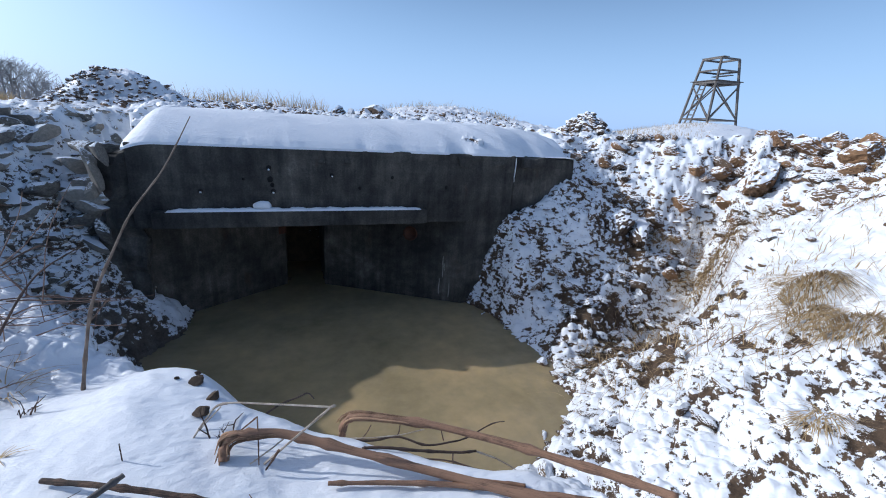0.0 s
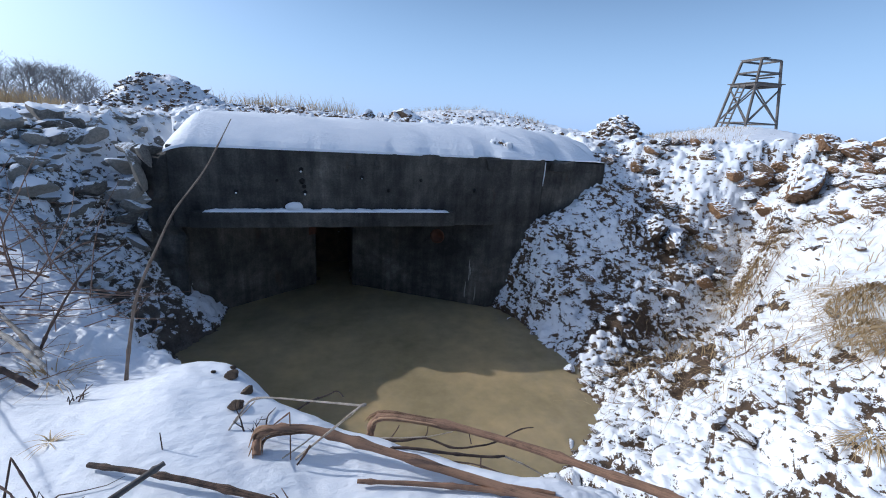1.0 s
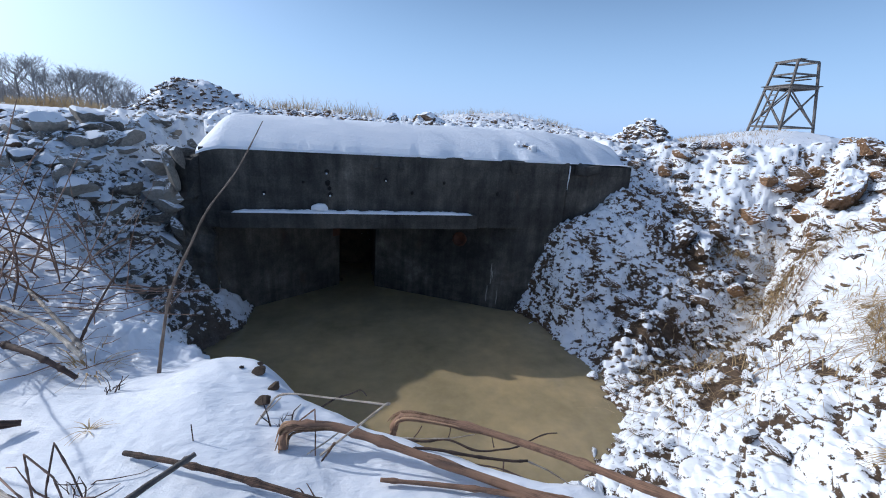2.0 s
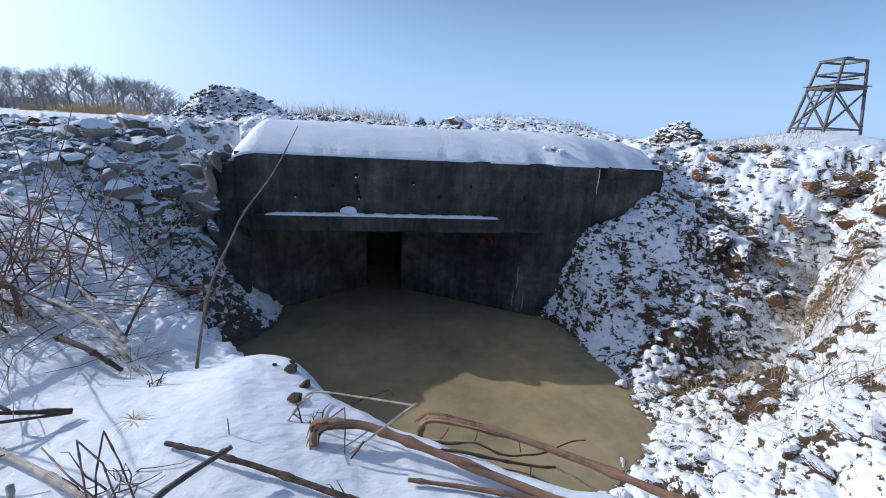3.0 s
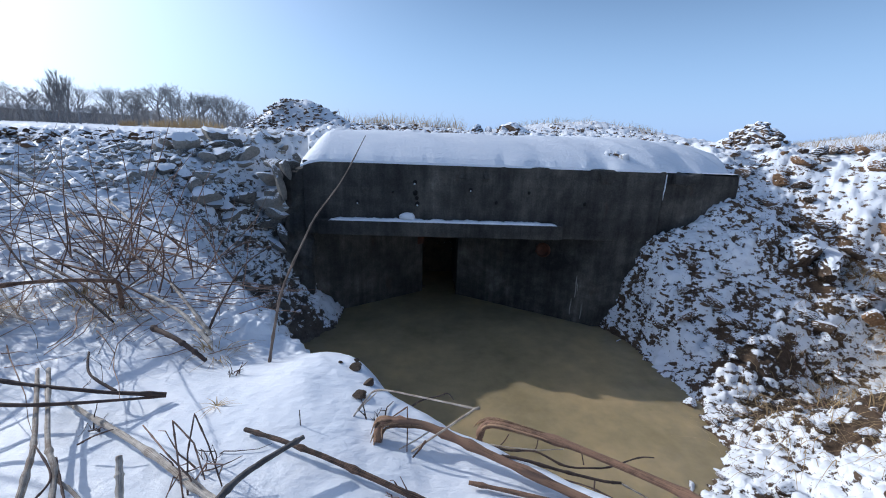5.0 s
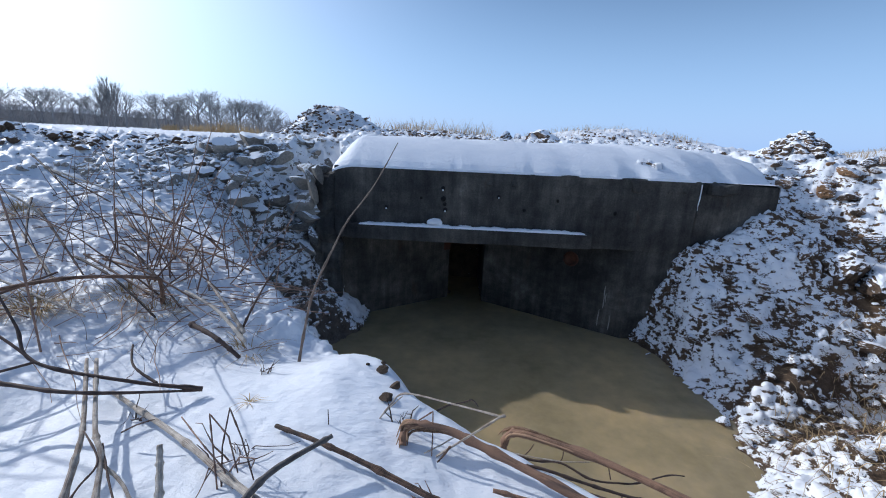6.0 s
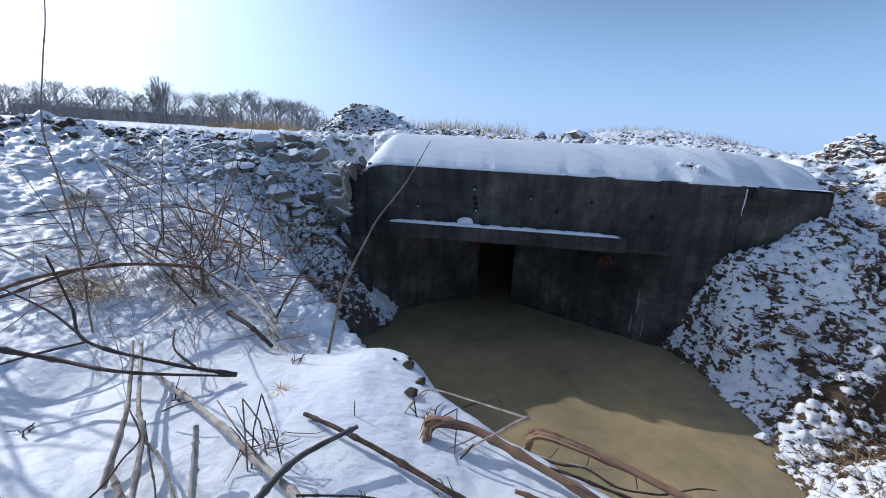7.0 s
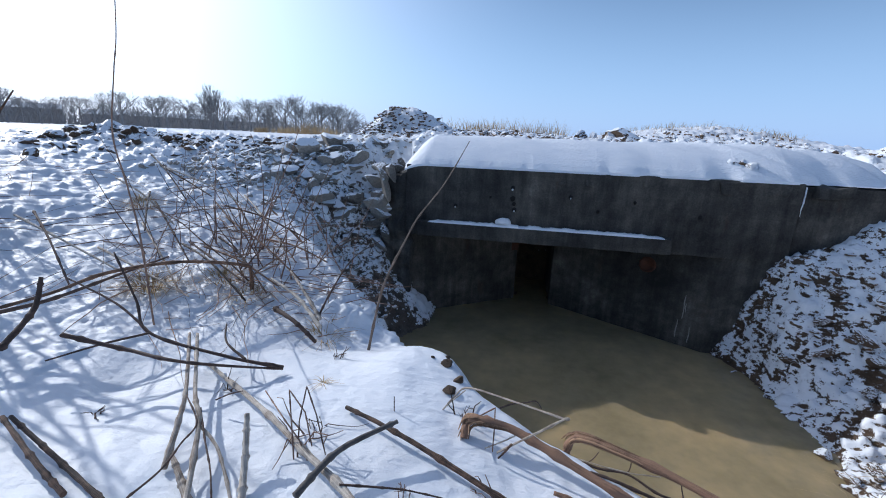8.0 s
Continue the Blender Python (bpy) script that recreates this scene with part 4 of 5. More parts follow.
stem("hogweed_stalk", "long bleached stem lying across the snow", [(-2.03, 2.02, 1.6), (-1.42, 1.65, 1.65), (-1.02, 1.39, 1.66), (-0.75, 1.22, 1.66), (-0.5, 1.0, 1.66)], 0.015, 0.026, PALE, 5, seed=6)
stem("hogweed_stalk", "pale jointed stem leaning on the snow", [(-2.23, 2.11, 1.75), (-1.85, 1.64, 1.71), (-1.72, 1.45, 1.69), (-1.62, 1.23, 1.59)], 0.012, 0.019, PALE, 4, seed=7)
stem("hogweed_stalk", "pale jointed stem leaning on the snow", [(-2.19, 2.13, 1.74), (-1.76, 1.6, 1.71), (-1.59, 1.42, 1.69), (-1.36, 1.05, 1.6)], 0.013, 0.017, PALE, 4, seed=8)
stem("hogweed_stalk", "thin pale side stalk on the snow", [(-1.58, 1.42, 1.67), (-1.41, 1.32, 1.65), (-1.18, 1.1, 1.59)], 0.01, 0.009, PALE, 3, seed=9)
stem("dry_branch", "dark straight dead branch lying over stems", [(-2.72, 1.71, 1.87), (-2.39, 1.79, 1.78), (-1.97, 1.78, 1.76), (-1.54, 2.07, 1.61)], 0.02, 0.008, TWIG, 5, seed=10, category="branch", group="dead branches")
fork = stem("dry_branch", "dark forked dead branch lying over stems", [(-2.92, 2.28, 2.2), (-2.6, 2.1, 1.95), (-2.39, 1.97, 1.8), (-1.86, 1.97, 1.71), (-1.53, 2.06, 1.63)], 0.008, 0.016, TWIG, 4, seed=11, category="branch", group="dead branches")
for k, pts in enumerate(([(-2.78, 1.64, 1.73), (-2.59, 1.82, 1.77), (-2.39, 1.97, 1.8)], [(-3.1, 2.08, 2.06), (-2.7, 2.05, 1.93), (-2.39, 1.97, 1.8)], [(-2.1, 2.3, 1.75), (-1.95, 2.1, 1.73), (-1.75, 2.0, 1.69)])):
    bm = bmesh.new()
    tube(bm, pts, [0.005, 0.007, 0.009], 6, 0.2, seed=k)
    make("side_branch", bm, TWIG, fork, smooth=True)
stem("hogweed_stalk", "brown hooked stem arching over the snow", [(-3.47, 1.91, 1.87), (-3.22, 2.09, 1.95), (-3.04, 2.31, 2.03), (-2.77, 2.68, 2.03), (-2.45, 3.0, 1.94), (-2.42, 3.05, 1.87), (-2.43, 3.06, 1.7)], 0.014, 0.021, STEM, 5, seed=12)
stem("dry_branch", "dark broken branch end in the snow", [(-3.1, 1.64, 1.76), (-3.19, 1.91, 1.89), (-3.26, 2.04, 2.06)], 0.026, 0.018, TWIG, 3, seed=13, category="branch", group="dead branches")
stem("dry_branch", "dark branch lying across dry brush", [(-3.5, 1.75, 1.86), (-3.22, 1.98, 1.91), (-3.06, 2.36, 1.98), (-3.02, 2.83, 2.01)], 0.02, 0.01, TWIG, 4, seed=14, category="branch", group="dead branches")
stem("hogweed_stalk", "brown stem lying in snow shadow", [(-2.6, 1.29, 1.64), (-2.2, 1.13, 1.61), (-1.9, 1.02, 1.59)], 0.015, 0.017, STEM, 4, seed=15)
stem("hogweed_stalk", "snow-crusted brown stem lying flat", [(-2.63, 1.34, 1.6), (-2.21, 1.2, 1.59), (-1.72, 1.03, 1.59)], 0.014, 0.016, STEM, 4, seed=16)
stem("hogweed_stalk", "short thick bleached stem stump", [(-1.6, 1.26, 1.63), (-1.49, 1.18, 1.61), (-1.36, 1.08, 1.59)], 0.014, 0.026, PALE, 3, seed=17)
stem("hogweed_stalk", "split bleached stem standing in snow", [(-1.33, 1.43, 1.78), (-1.27, 1.32, 1.68), (-1.18, 1.15, 1.58)], 0.016, 0.022, PALE, 3, seed=18)
stem("hogweed_stalk", "bleached stem lying at the brush's edge", [(-2.28, 3.13, 1.79), (-1.93, 2.95, 1.72), (-1.6, 2.7, 1.6)], 0.014, 0.022, PALE, 4, seed=19)
stem("hogweed_stalk", "bleached stem lying at the brush's edge", [(-2.18, 3.29, 1.82), (-1.85, 2.94, 1.77), (-1.62, 2.74, 1.65)], 0.012, 0.022, PALE, 4, seed=20)
stem("dry_branch", "dark cut stump end in the snow", [(-2.03, 2.77, 1.68), (-1.78, 2.63, 1.66), (-1.56, 2.54, 1.56)], 0.026, 0.018, TWIG, 3, seed=21, category="branch", group="dead branches")
stem("dry_stalk", "thin dry stalk poking out of the snow", [(-0.72, 1.79, 1.63), (-0.72, 1.79, 1.68), (-0.722, 1.795, 1.73)], 0.004, 0.003, TWIG, 2, seed=22, category="stalk", group="thin stalks")
stem("bent_straw", "pale kinked straw bent over the bank", [(-0.48, 1.87, 1.62), (-0.42, 1.9, 1.7), (-0.34, 1.9, 1.775), (-0.1, 1.77, 1.82), (0.125, 1.65, 1.85), (0.13, 1.645, 1.852), (0.0, 1.65, 1.74), (-0.16, 1.66, 1.6)], 0.006, 0.008, PALE, 3, 0.05, "stalk", "thin stalks", 23, 6)
sapling = stem("sapling", "single bare leaning sapling rising from the bank", [(-1.21, 2.69, 1.42), (-1.16, 2.71, 1.7), (-1.09, 2.74, 2.01), (-0.95, 2.79, 2.33), (-0.86, 2.82, 2.51), (-0.69, 2.87, 2.75), (-0.53, 2.9, 3.05)], 0.0135, 0.0035, SAPLING, 8, 0.15, "sapling", "", 24)
stem("tall_stalk", "tall thin bare stalk standing above the brush", [(-2.79, 2.38, 1.5), (-2.79, 2.38, 2.26), (-2.81, 2.36, 2.66), (-2.83, 2.33, 3.0), (-2.79, 2.37, 3.39), (-2.755, 2.4, 3.65), (-2.72, 2.42, 4.1)], 0.009, 0.0035, BRUSH, 5, 0.1, "stalk", "thin stalks", 25, 6)
br = stem("dry_branch", "crooked bare branch reaching over the side bank", [(-1.68, 2.8, 1.6), (-1.61, 2.88, 1.79), (-1.48, 3.06, 2.06), (-1.3, 3.25, 2.19)], 0.013, 0.004, TWIG, 4, seed=26, category="branch", group="dead branches")
bm = bmesh.new()
tube(bm, [(-1.64, 3.09, 2.13), (-1.48, 3.17, 2.22), (-1.39, 3.21, 2.17)], [0.006, 0.006, 0.003], 6, 0.2)
make("side_branch", bm, TWIG, br, smooth=True)


brng = random.Random(77)
for k in range(22):
    x, y = brng.uniform(-4.6, -2.2), brng.uniform(2.6, 4.6)
    d = Vector((brng.uniform(0.6, 1.0), brng.uniform(-0.75, -0.1), 0)).normalized() * brng.uniform(0.45, 0.85)
    a, b = lie(x - d.x, y - d.y, brng.uniform(0.03, 0.2)), lie(x + d.x, y + d.y, brng.uniform(0.02, 0.12))
    stem("hogweed_stalk", "dry stalk lying among the tangled brush", [a, (a + b) / 2 + Vector((0, 0, brng.uniform(0.0, 0.08))), b], 0.015, 0.009, (STEM, PALE, STEM, TWIG)[k % 4], 4, seed=200 + k, sides=7, group="stalks in the brush")


def twig_cluster(name, label, category, group, base, count, spread, length, lean, mat, seed, r=0.004, kinks=0.3, fork=0.0, apart=False):
    """Thin dead stalks rising together from one place, some snapped over."""
    rng = random.Random(seed)
    bm = bmesh.new()
    thing = tagged(new(name), label, category, group) if apart else None
    if apart:
        thing.location = lie(*base)
    for k in range(count):
        a, q = rng.uniform(0, 6.28), math.sqrt(rng.random()) * spread
        x, y = base[0] + q * math.cos(a), base[1] + q * math.sin(a)
        p = lie(x, y, -0.02)
        d = Vector((lean[0] + rng.gauss(0, 0.35), lean[1] + rng.gauss(0, 0.35), lean[2] * rng.uniform(0.6, 1.2))).normalized()
        ln = length * rng.uniform(0.45, 1.15)
        pts, n = [p], 5
        for s in range(n):
            d = (d + Vector((rng.gauss(0, 1), rng.gauss(0, 1), rng.gauss(0, 0.6))) * 0.1 * (1 + kinks)).normalized()
            if rng.random() < kinks * 0.25:
                d.z = -abs(d.z) * rng.uniform(0.2, 0.9)
                d.normalize()
            nxt = pts[-1] + d * ln / n
            floor = height(nxt.x, nxt.y) + 0.01
            if nxt.z < floor:
                nxt.z = floor
            pts.append(nxt)
        rad = r * rng.uniform(0.6, 1.3)
        tube_lin(bm, pts, [rad * (1 - 0.13 * s) for s in range(n + 1)], 5)
        if rng.random() < fork:
            q0 = pts[rng.randrange(1, 4)]
            dd = Vector((rng.gauss(0, 0.7), rng.gauss(0, 0.7), 0.6)).normalized()
            q1 = q0 + dd * ln * 0.2
            tube_lin(bm, [q0, q1, q1 + (dd + Vector((0, 0, 0.3))) * ln * 0.12], [rad * 0.6, rad * 0.5, rad * 0.3], 4)
        if apart:
            bm.transform(Matrix.Translation(-thing.location))
            make("stalk", bm, mat, thing, smooth=True)
            bm = bmesh.new()
    if apart:
        bm.free()
        return thing
    return tagged(make(name, bm, mat, smooth=True), label, category, group, "stuff")


def tube_lin(bm, pts, radii, sides):
    ring0 = None
    for k, (p, r) in enumerate(zip(pts, radii)):
        d = (pts[min(k + 1, len(pts) - 1)] - pts[max(k - 1, 0)])
        d = d.normalized() if d.length > 1e-6 else Vector((0, 0, 1))
        s = d.orthogonal().normalized()
        o = d.cross(s)
        ring = [bm.verts.new(p + (s * math.cos(6.2832 * q / sides) + o * math.sin(6.2832 * q / sides)) * r) for q in range(sides)]
        if ring0:
            for q in range(sides):
                bm.faces.new((ring0[q], ring0[(q + 1) % sides], ring[(q + 1) % sides], ring[q]))
        ring0 = ring


for k, (x, y) in enumerate(((-4.9, 2.45), (-5.4, 2.8), (-4.5, 2.0), (-5.9, 3.0), (-4.3, 1.5))):
    twig_cluster("hogweed_stand", "tall dry hogweed stalks standing at the bank", "plant", "standing dry hogweed", (x, y), 10, 0.35, 1.8, (-0.25, -0.1, 1.3), STEM, 400 + k, 0.026, 0.1, 0.8, True)
# standing and fallen brush on the side bank
B = "dry brush on the bank"
UPRIGHT = (
    (-2.83, 3.72, 18, 0.44, 1.3, (0.0, -0.05, 1.2), BRUSH, 0.007),
    (-2.45, 3.55, 18, 0.44, 1.1, (0.2, 0.0, 1.2), BRUSH, 0.007),
    (-3.3, 3.5, 16, 0.51, 1.2, (-0.1, 0.0, 1.2), BRUSH, 0.0062),
    (-2.0, 3.9, 9, 0.36, 0.9, (0.1, 0.0, 1.0), BRUSH, 0.0051),
)
TANGLE_NEAR = (
    (-3.58, 3.44, 16, 1.01, 1.3, (0.9, -0.35, 0.12), BRUSH, 0.0051),
    (-2.9, 3.4, 21, 0.86, 1.2, (0.8, -0.5, 0.084), BRUSH, 0.0051),
    (-2.3, 3.45, 13, 0.57, 0.9, (0.7, -0.4, 0.12), BRUSH, 0.0051),
    (-3.1, 2.9, 13, 0.71, 0.9, (0.6, -0.2, 0.18), BRUSH, 0.0043),
    (-2.5, 2.85, 13, 0.51, 0.44, (0.2, 0.1, 0.36), BRUSH, 0.0034),
    (-4.1, 3.6, 18, 1.29, 1.1, (0.8, 0.2, 0.12), BRUSH, 0.0051),
    (-4.6, 4.4, 15, 1.44, 1.1, (0.8, -0.3, 0.09), BRUSH, 0.0051),
)
TANGLE_FAR = (
    (-3.4, 4.4, 15, 1.01, 1.1, (0.8, -0.4, 0.12), BRUSH, 0.0051),
    (-1.75, 3, 15, 0.4, 0.44, (0.6, 0, 0.18), BRUSH, 0.0045),
    (-2.1, 2.45, 6, 0.29, 0.28, (0.1, 0.1, 0.42), TWIG, 0.0026),
    (-3.6, 2.6, 9, 0.86, 0.8, (0.4, 0.2, 0.24), BRUSH, 0.0043),
    (-5.2, 3.3, 13, 1.44, 0.9, (0.7, 0.2, 0.09), BRUSH, 0.0051),
    (-2.5, 3.5, 20, 0.6, 0.8, (0.9, -0.35, 0.072), BRUSH, 0.0055),
    (-4.4, 2.5, 9, 1.15, 0.7, (0.6, 0.3, 0.15), BRUSH, 0.0043),
    (-5.8, 5.2, 13, 1.72, 0.9, (0.7, -0.2, 0.12), BRUSH, 0.0051),
)
for k, (x, y, n, sp, ln, le, mat, r) in enumerate(UPRIGHT + TANGLE_NEAR + TANGLE_FAR):
    twig_cluster("shrub" if le[2] >= 0.9 else "dry_brush", "tangle of thin red-brown dead stalks in snow" if le[2] < 0.9 else "upright bare red-brown shrub stalks", "shrub" if le[2] >= 0.9 else "brush", "upright shrubs" if le[2] >= 0.9 else "", (x, y), n, sp, ln, le, mat, 40 + k, r, 0.12, 0.25, le[2] >= 0.9)
for k, (x, y, n, ln) in enumerate(((-1.1, 1.5, 7, 0.30), (-1.05, 1.58, 4, 0.26), (-1.75, 1.85, 6, 0.15), (-0.2, 1.42, 6, 0.1), (-1.3, 2.35, 6, 0.14), (-2.3, 1.5, 4, 0.12), (-0.52, 1.3, 5, 0.08), (-0.35, 1.86, 6, 0.16))):
    twig_cluster("broken_stalks", "snapped thin dark stalks sticking out of snow", "stalk", "snapped stalks on the bank", (x, y), n, 0.05, ln, (0.05, 0.0, 1.0), TWIG if k % 3 else BRUSH, 70 + k, 0.004, 1.0, 0.5, True)
# thin twigs and straws, one by one
stem("dry_twig", "dark forked dead twig lying between fallen stems", [(0.190, 1.841, 1.500), (0.341, 1.786, 1.500), (0.474, 1.754, 1.520), (0.606, 1.678, 1.500), (0.745, 1.664, 1.500), (0.829, 1.670, 1.500), (0.993, 1.709, 1.520), (1.064, 1.688, 1.540)], 0.009, 0.004, TWIG, 4, 0.25, "twig", "dead twigs by the water", 31, 6)
stem("dry_twig", "dark straight dead twig over the water", [(0.276, 1.686, 1.550), (0.362, 1.673, 1.550), (0.562, 1.616, 1.530), (0.740, 1.565, 1.520), (0.833, 1.550, 1.520)], 0.011, 0.008, TWIG, 4, 0.25, "twig", "dead twigs by the water", 32, 6)
stem("dry_straw", "pale bent straw dipping to the water", [(0.825, 1.553, 1.520), (0.929, 1.516, 1.480), (0.999, 1.471, 1.450), (1.046, 1.436, 1.420)], 0.006, 0.004, PALE, 4, 0.25, "twig", "dead twigs by the water", 33, 6, kinked=True)
stem("dry_twig", "short dark twig hanging down", [(0.716, 1.575, 1.520), (0.707, 1.554, 1.500), (0.707, 1.541, 1.470)], 0.006, 0.004, TWIG, 4, 0.25, "twig", "dead twigs by the water", 34, 6)
stem("dry_twig", "crooked dark twig sticking out over the water", [(-0.221, 2.097, 1.500), (-0.112, 2.204, 1.500), (-0.013, 2.219, 1.520), (0.045, 2.219, 1.540), (0.080, 2.183, 1.520)], 0.009, 0.004, TWIG, 4, 0.25, "twig", "dead twigs by the water", 35, 6)
stem("dry_twig", "thin dark twig arching from the bank", [(-0.122, 2.017, 1.520), (-0.062, 2.001, 1.530), (-0.021, 1.987, 1.500), (0.068, 1.933, 1.480)], 0.006, 0.004, TWIG, 4, 0.25, "twig", "dead twigs by the water", 36, 6)
stem("dry_straw", "pale thin straw crossing the twigs", [(0.187, 1.842, 1.500), (0.347, 1.770, 1.530), (0.485, 1.740, 1.540), (0.609, 1.725, 1.560)], 0.004, 0.003, PALE, 4, 0.25, "twig", "dead twigs by the water", 37, 6, kinked=True)
stem("dry_twig", "small side twig with a broken tip", [(0.296, 1.811, 1.500), (0.328, 1.830, 1.520), (0.351, 1.844, 1.550)], 0.004, 0.003, TWIG, 4, 0.25, "twig", "dead twigs by the water", 38, 6)
stem("dry_twig", "small side twig with a broken tip", [(0.705, 1.684, 1.500), (0.700, 1.701, 1.530), (0.703, 1.743, 1.560)], 0.004, 0.003, TWIG, 4, 0.25, "twig", "dead twigs by the water", 39, 6)
stem("dry_twig", "small side twig with a broken tip", [(0.464, 1.761, 1.510), (0.485, 1.774, 1.530), (0.498, 1.803, 1.550)], 0.004, 0.003, TWIG, 4, 0.25, "twig", "dead twigs by the water", 40, 6)
stem("dry_twig", "thin dark twig below the stems", [(0.408, 1.644, 1.520), (0.514, 1.609, 1.500), (0.673, 1.552, 1.500), (0.821, 1.468, 1.480), (0.952, 1.415, 1.460)], 0.006, 0.004, TWIG, 4, 0.25, "twig", "dead twigs by the water", 41, 6)
stem("dry_twig", "dark peeled bark strip beside the stems", [(0.562, 1.449, 1.560), (0.642, 1.402, 1.550), (0.761, 1.351, 1.550), (0.947, 1.264, 1.550)], 0.008, 0.012, STEM, 4, 0.25, "twig", "dead twigs by the water", 42, 6)
stem("dry_straw", "dark snapped straw leaning on the stem", [(-0.350, 1.814, 1.600), (-0.265, 1.808, 1.680), (-0.188, 1.797, 1.750), (-0.183, 1.722, 1.680), (-0.182, 1.658, 1.600)], 0.005, 0.004, STEM, 4, 0.25, "twig", "dead twigs by the water", 43, 6, kinked=True)
stem("dry_straw", "pale straw leaning on the torn stem", [(-0.037, 1.741, 1.680), (-0.131, 1.699, 1.640), (-0.220, 1.676, 1.600)], 0.005, 0.004, PALE, 4, 0.25, "twig", "dead twigs by the water", 44, 6, kinked=True)
stem("dry_straw", "red-brown split straw in snow", [(-0.094, 1.639, 1.680), (-0.124, 1.625, 1.640), (-0.153, 1.623, 1.600)], 0.008, 0.005, STEM, 4, 0.25, "twig", "dead twigs by the water", 45, 6, kinked=True)
stem("dry_straw", "thin dark straw crossing the bank edge", [(-0.492, 1.891, 1.600), (-0.429, 1.930, 1.660), (-0.360, 1.959, 1.720)], 0.005, 0.004, PALE, 4, 0.25, "twig", "dead twigs by the water", 46, 6, kinked=True)
stem("dry_twig", "thin dark branch lying over pale stems", [(-1.609, 1.038, 1.620), (-1.559, 1.163, 1.660), (-1.577, 1.292, 1.680), (-1.593, 1.410, 1.700), (-1.776, 1.559, 1.720)], 0.007, 0.005, TWIG, 4, 0.25, "twig", "dead twigs on the snow", 47, 6)
stem("dry_twig", "dark thin twig lying at the stems' foot", [(-0.784, 1.234, 1.680), (-0.653, 1.273, 1.660), (-0.516, 1.307, 1.640), (-0.349, 1.319, 1.620)], 0.007, 0.004, TWIG, 4, 0.25, "twig", "dead twigs on the snow", 48, 6)
stem("dry_twig", "dark thin twig beside pale stems", [(-1.655, 1.511, 1.700), (-1.501, 1.348, 1.680), (-1.371, 1.218, 1.650), (-1.284, 1.112, 1.620)], 0.006, 0.005, TWIG, 4, 0.25, "twig", "dead twigs on the snow", 49, 6)
stem("dry_twig", "dark short twig on the snow", [(-1.670, 1.634, 1.660), (-1.595, 1.644, 1.700), (-1.523, 1.663, 1.720)], 0.006, 0.004, TWIG, 4, 0.25, "twig", "dead twigs on the snow", 50, 6)
stem("dry_straw", "tall snapped straw with a bent top", [(-1.081, 1.393, 1.600), (-1.123, 1.461, 1.740), (-1.175, 1.544, 1.860), (-1.060, 1.479, 1.800), (-1.008, 1.432, 1.660)], 0.005, 0.004, BRUSH, 4, 0.25, "twig", "dead twigs on the snow", 51, 6, kinked=True)
stem("dry_straw", "tall snapped straw with a bent top", [(-1.071, 1.407, 1.600), (-1.098, 1.488, 1.740), (-1.108, 1.590, 1.860), (-1.013, 1.497, 1.780), (-0.945, 1.438, 1.620)], 0.005, 0.004, TWIG, 4, 0.25, "twig", "dead twigs on the snow", 52, 6, kinked=True)
stem("dry_straw", "snapped straw leaning in the snow", [(-1.013, 1.399, 1.600), (-1.056, 1.410, 1.700), (-1.159, 1.449, 1.780), (-1.372, 1.640, 1.760)], 0.005, 0.004, BRUSH, 4, 0.25, "twig", "dead twigs on the snow", 53, 6, kinked=True)
stem("dry_straw", "snapped straw with a kinked tip", [(-1.071, 1.428, 1.620), (-1.006, 1.455, 1.720), (-0.937, 1.451, 1.720), (-0.950, 1.429, 1.680)], 0.005, 0.003, BRUSH, 4, 0.25, "twig", "dead twigs on the snow", 54, 6, kinked=True)
stem("dry_straw", "red-brown straw lying flat", [(-0.985, 1.427, 1.600), (-0.851, 1.377, 1.600), (-0.724, 1.397, 1.600)], 0.005, 0.003, STEM, 4, 0.25, "twig", "dead twigs on the snow", 55, 6, kinked=True)


for k in range(16):
    a, d = radians(rng.uniform(44, 66)), rng.uniform(4.8, 8.2)
    twig_cluster("dry_twigs", "few thin dry stalks lying on the snowy slope", "twigs", "stalks on the slope", (d * math.sin(a), d * math.cos(a)), 7, 0.3, 0.5, (rng.uniform(-1, 1), rng.uniform(-0.6, 0.2), rng.choice((0.1, 0.15, 0.8))), BRUSH, 300 + k, 0.004, 0.5, 0.4, True)


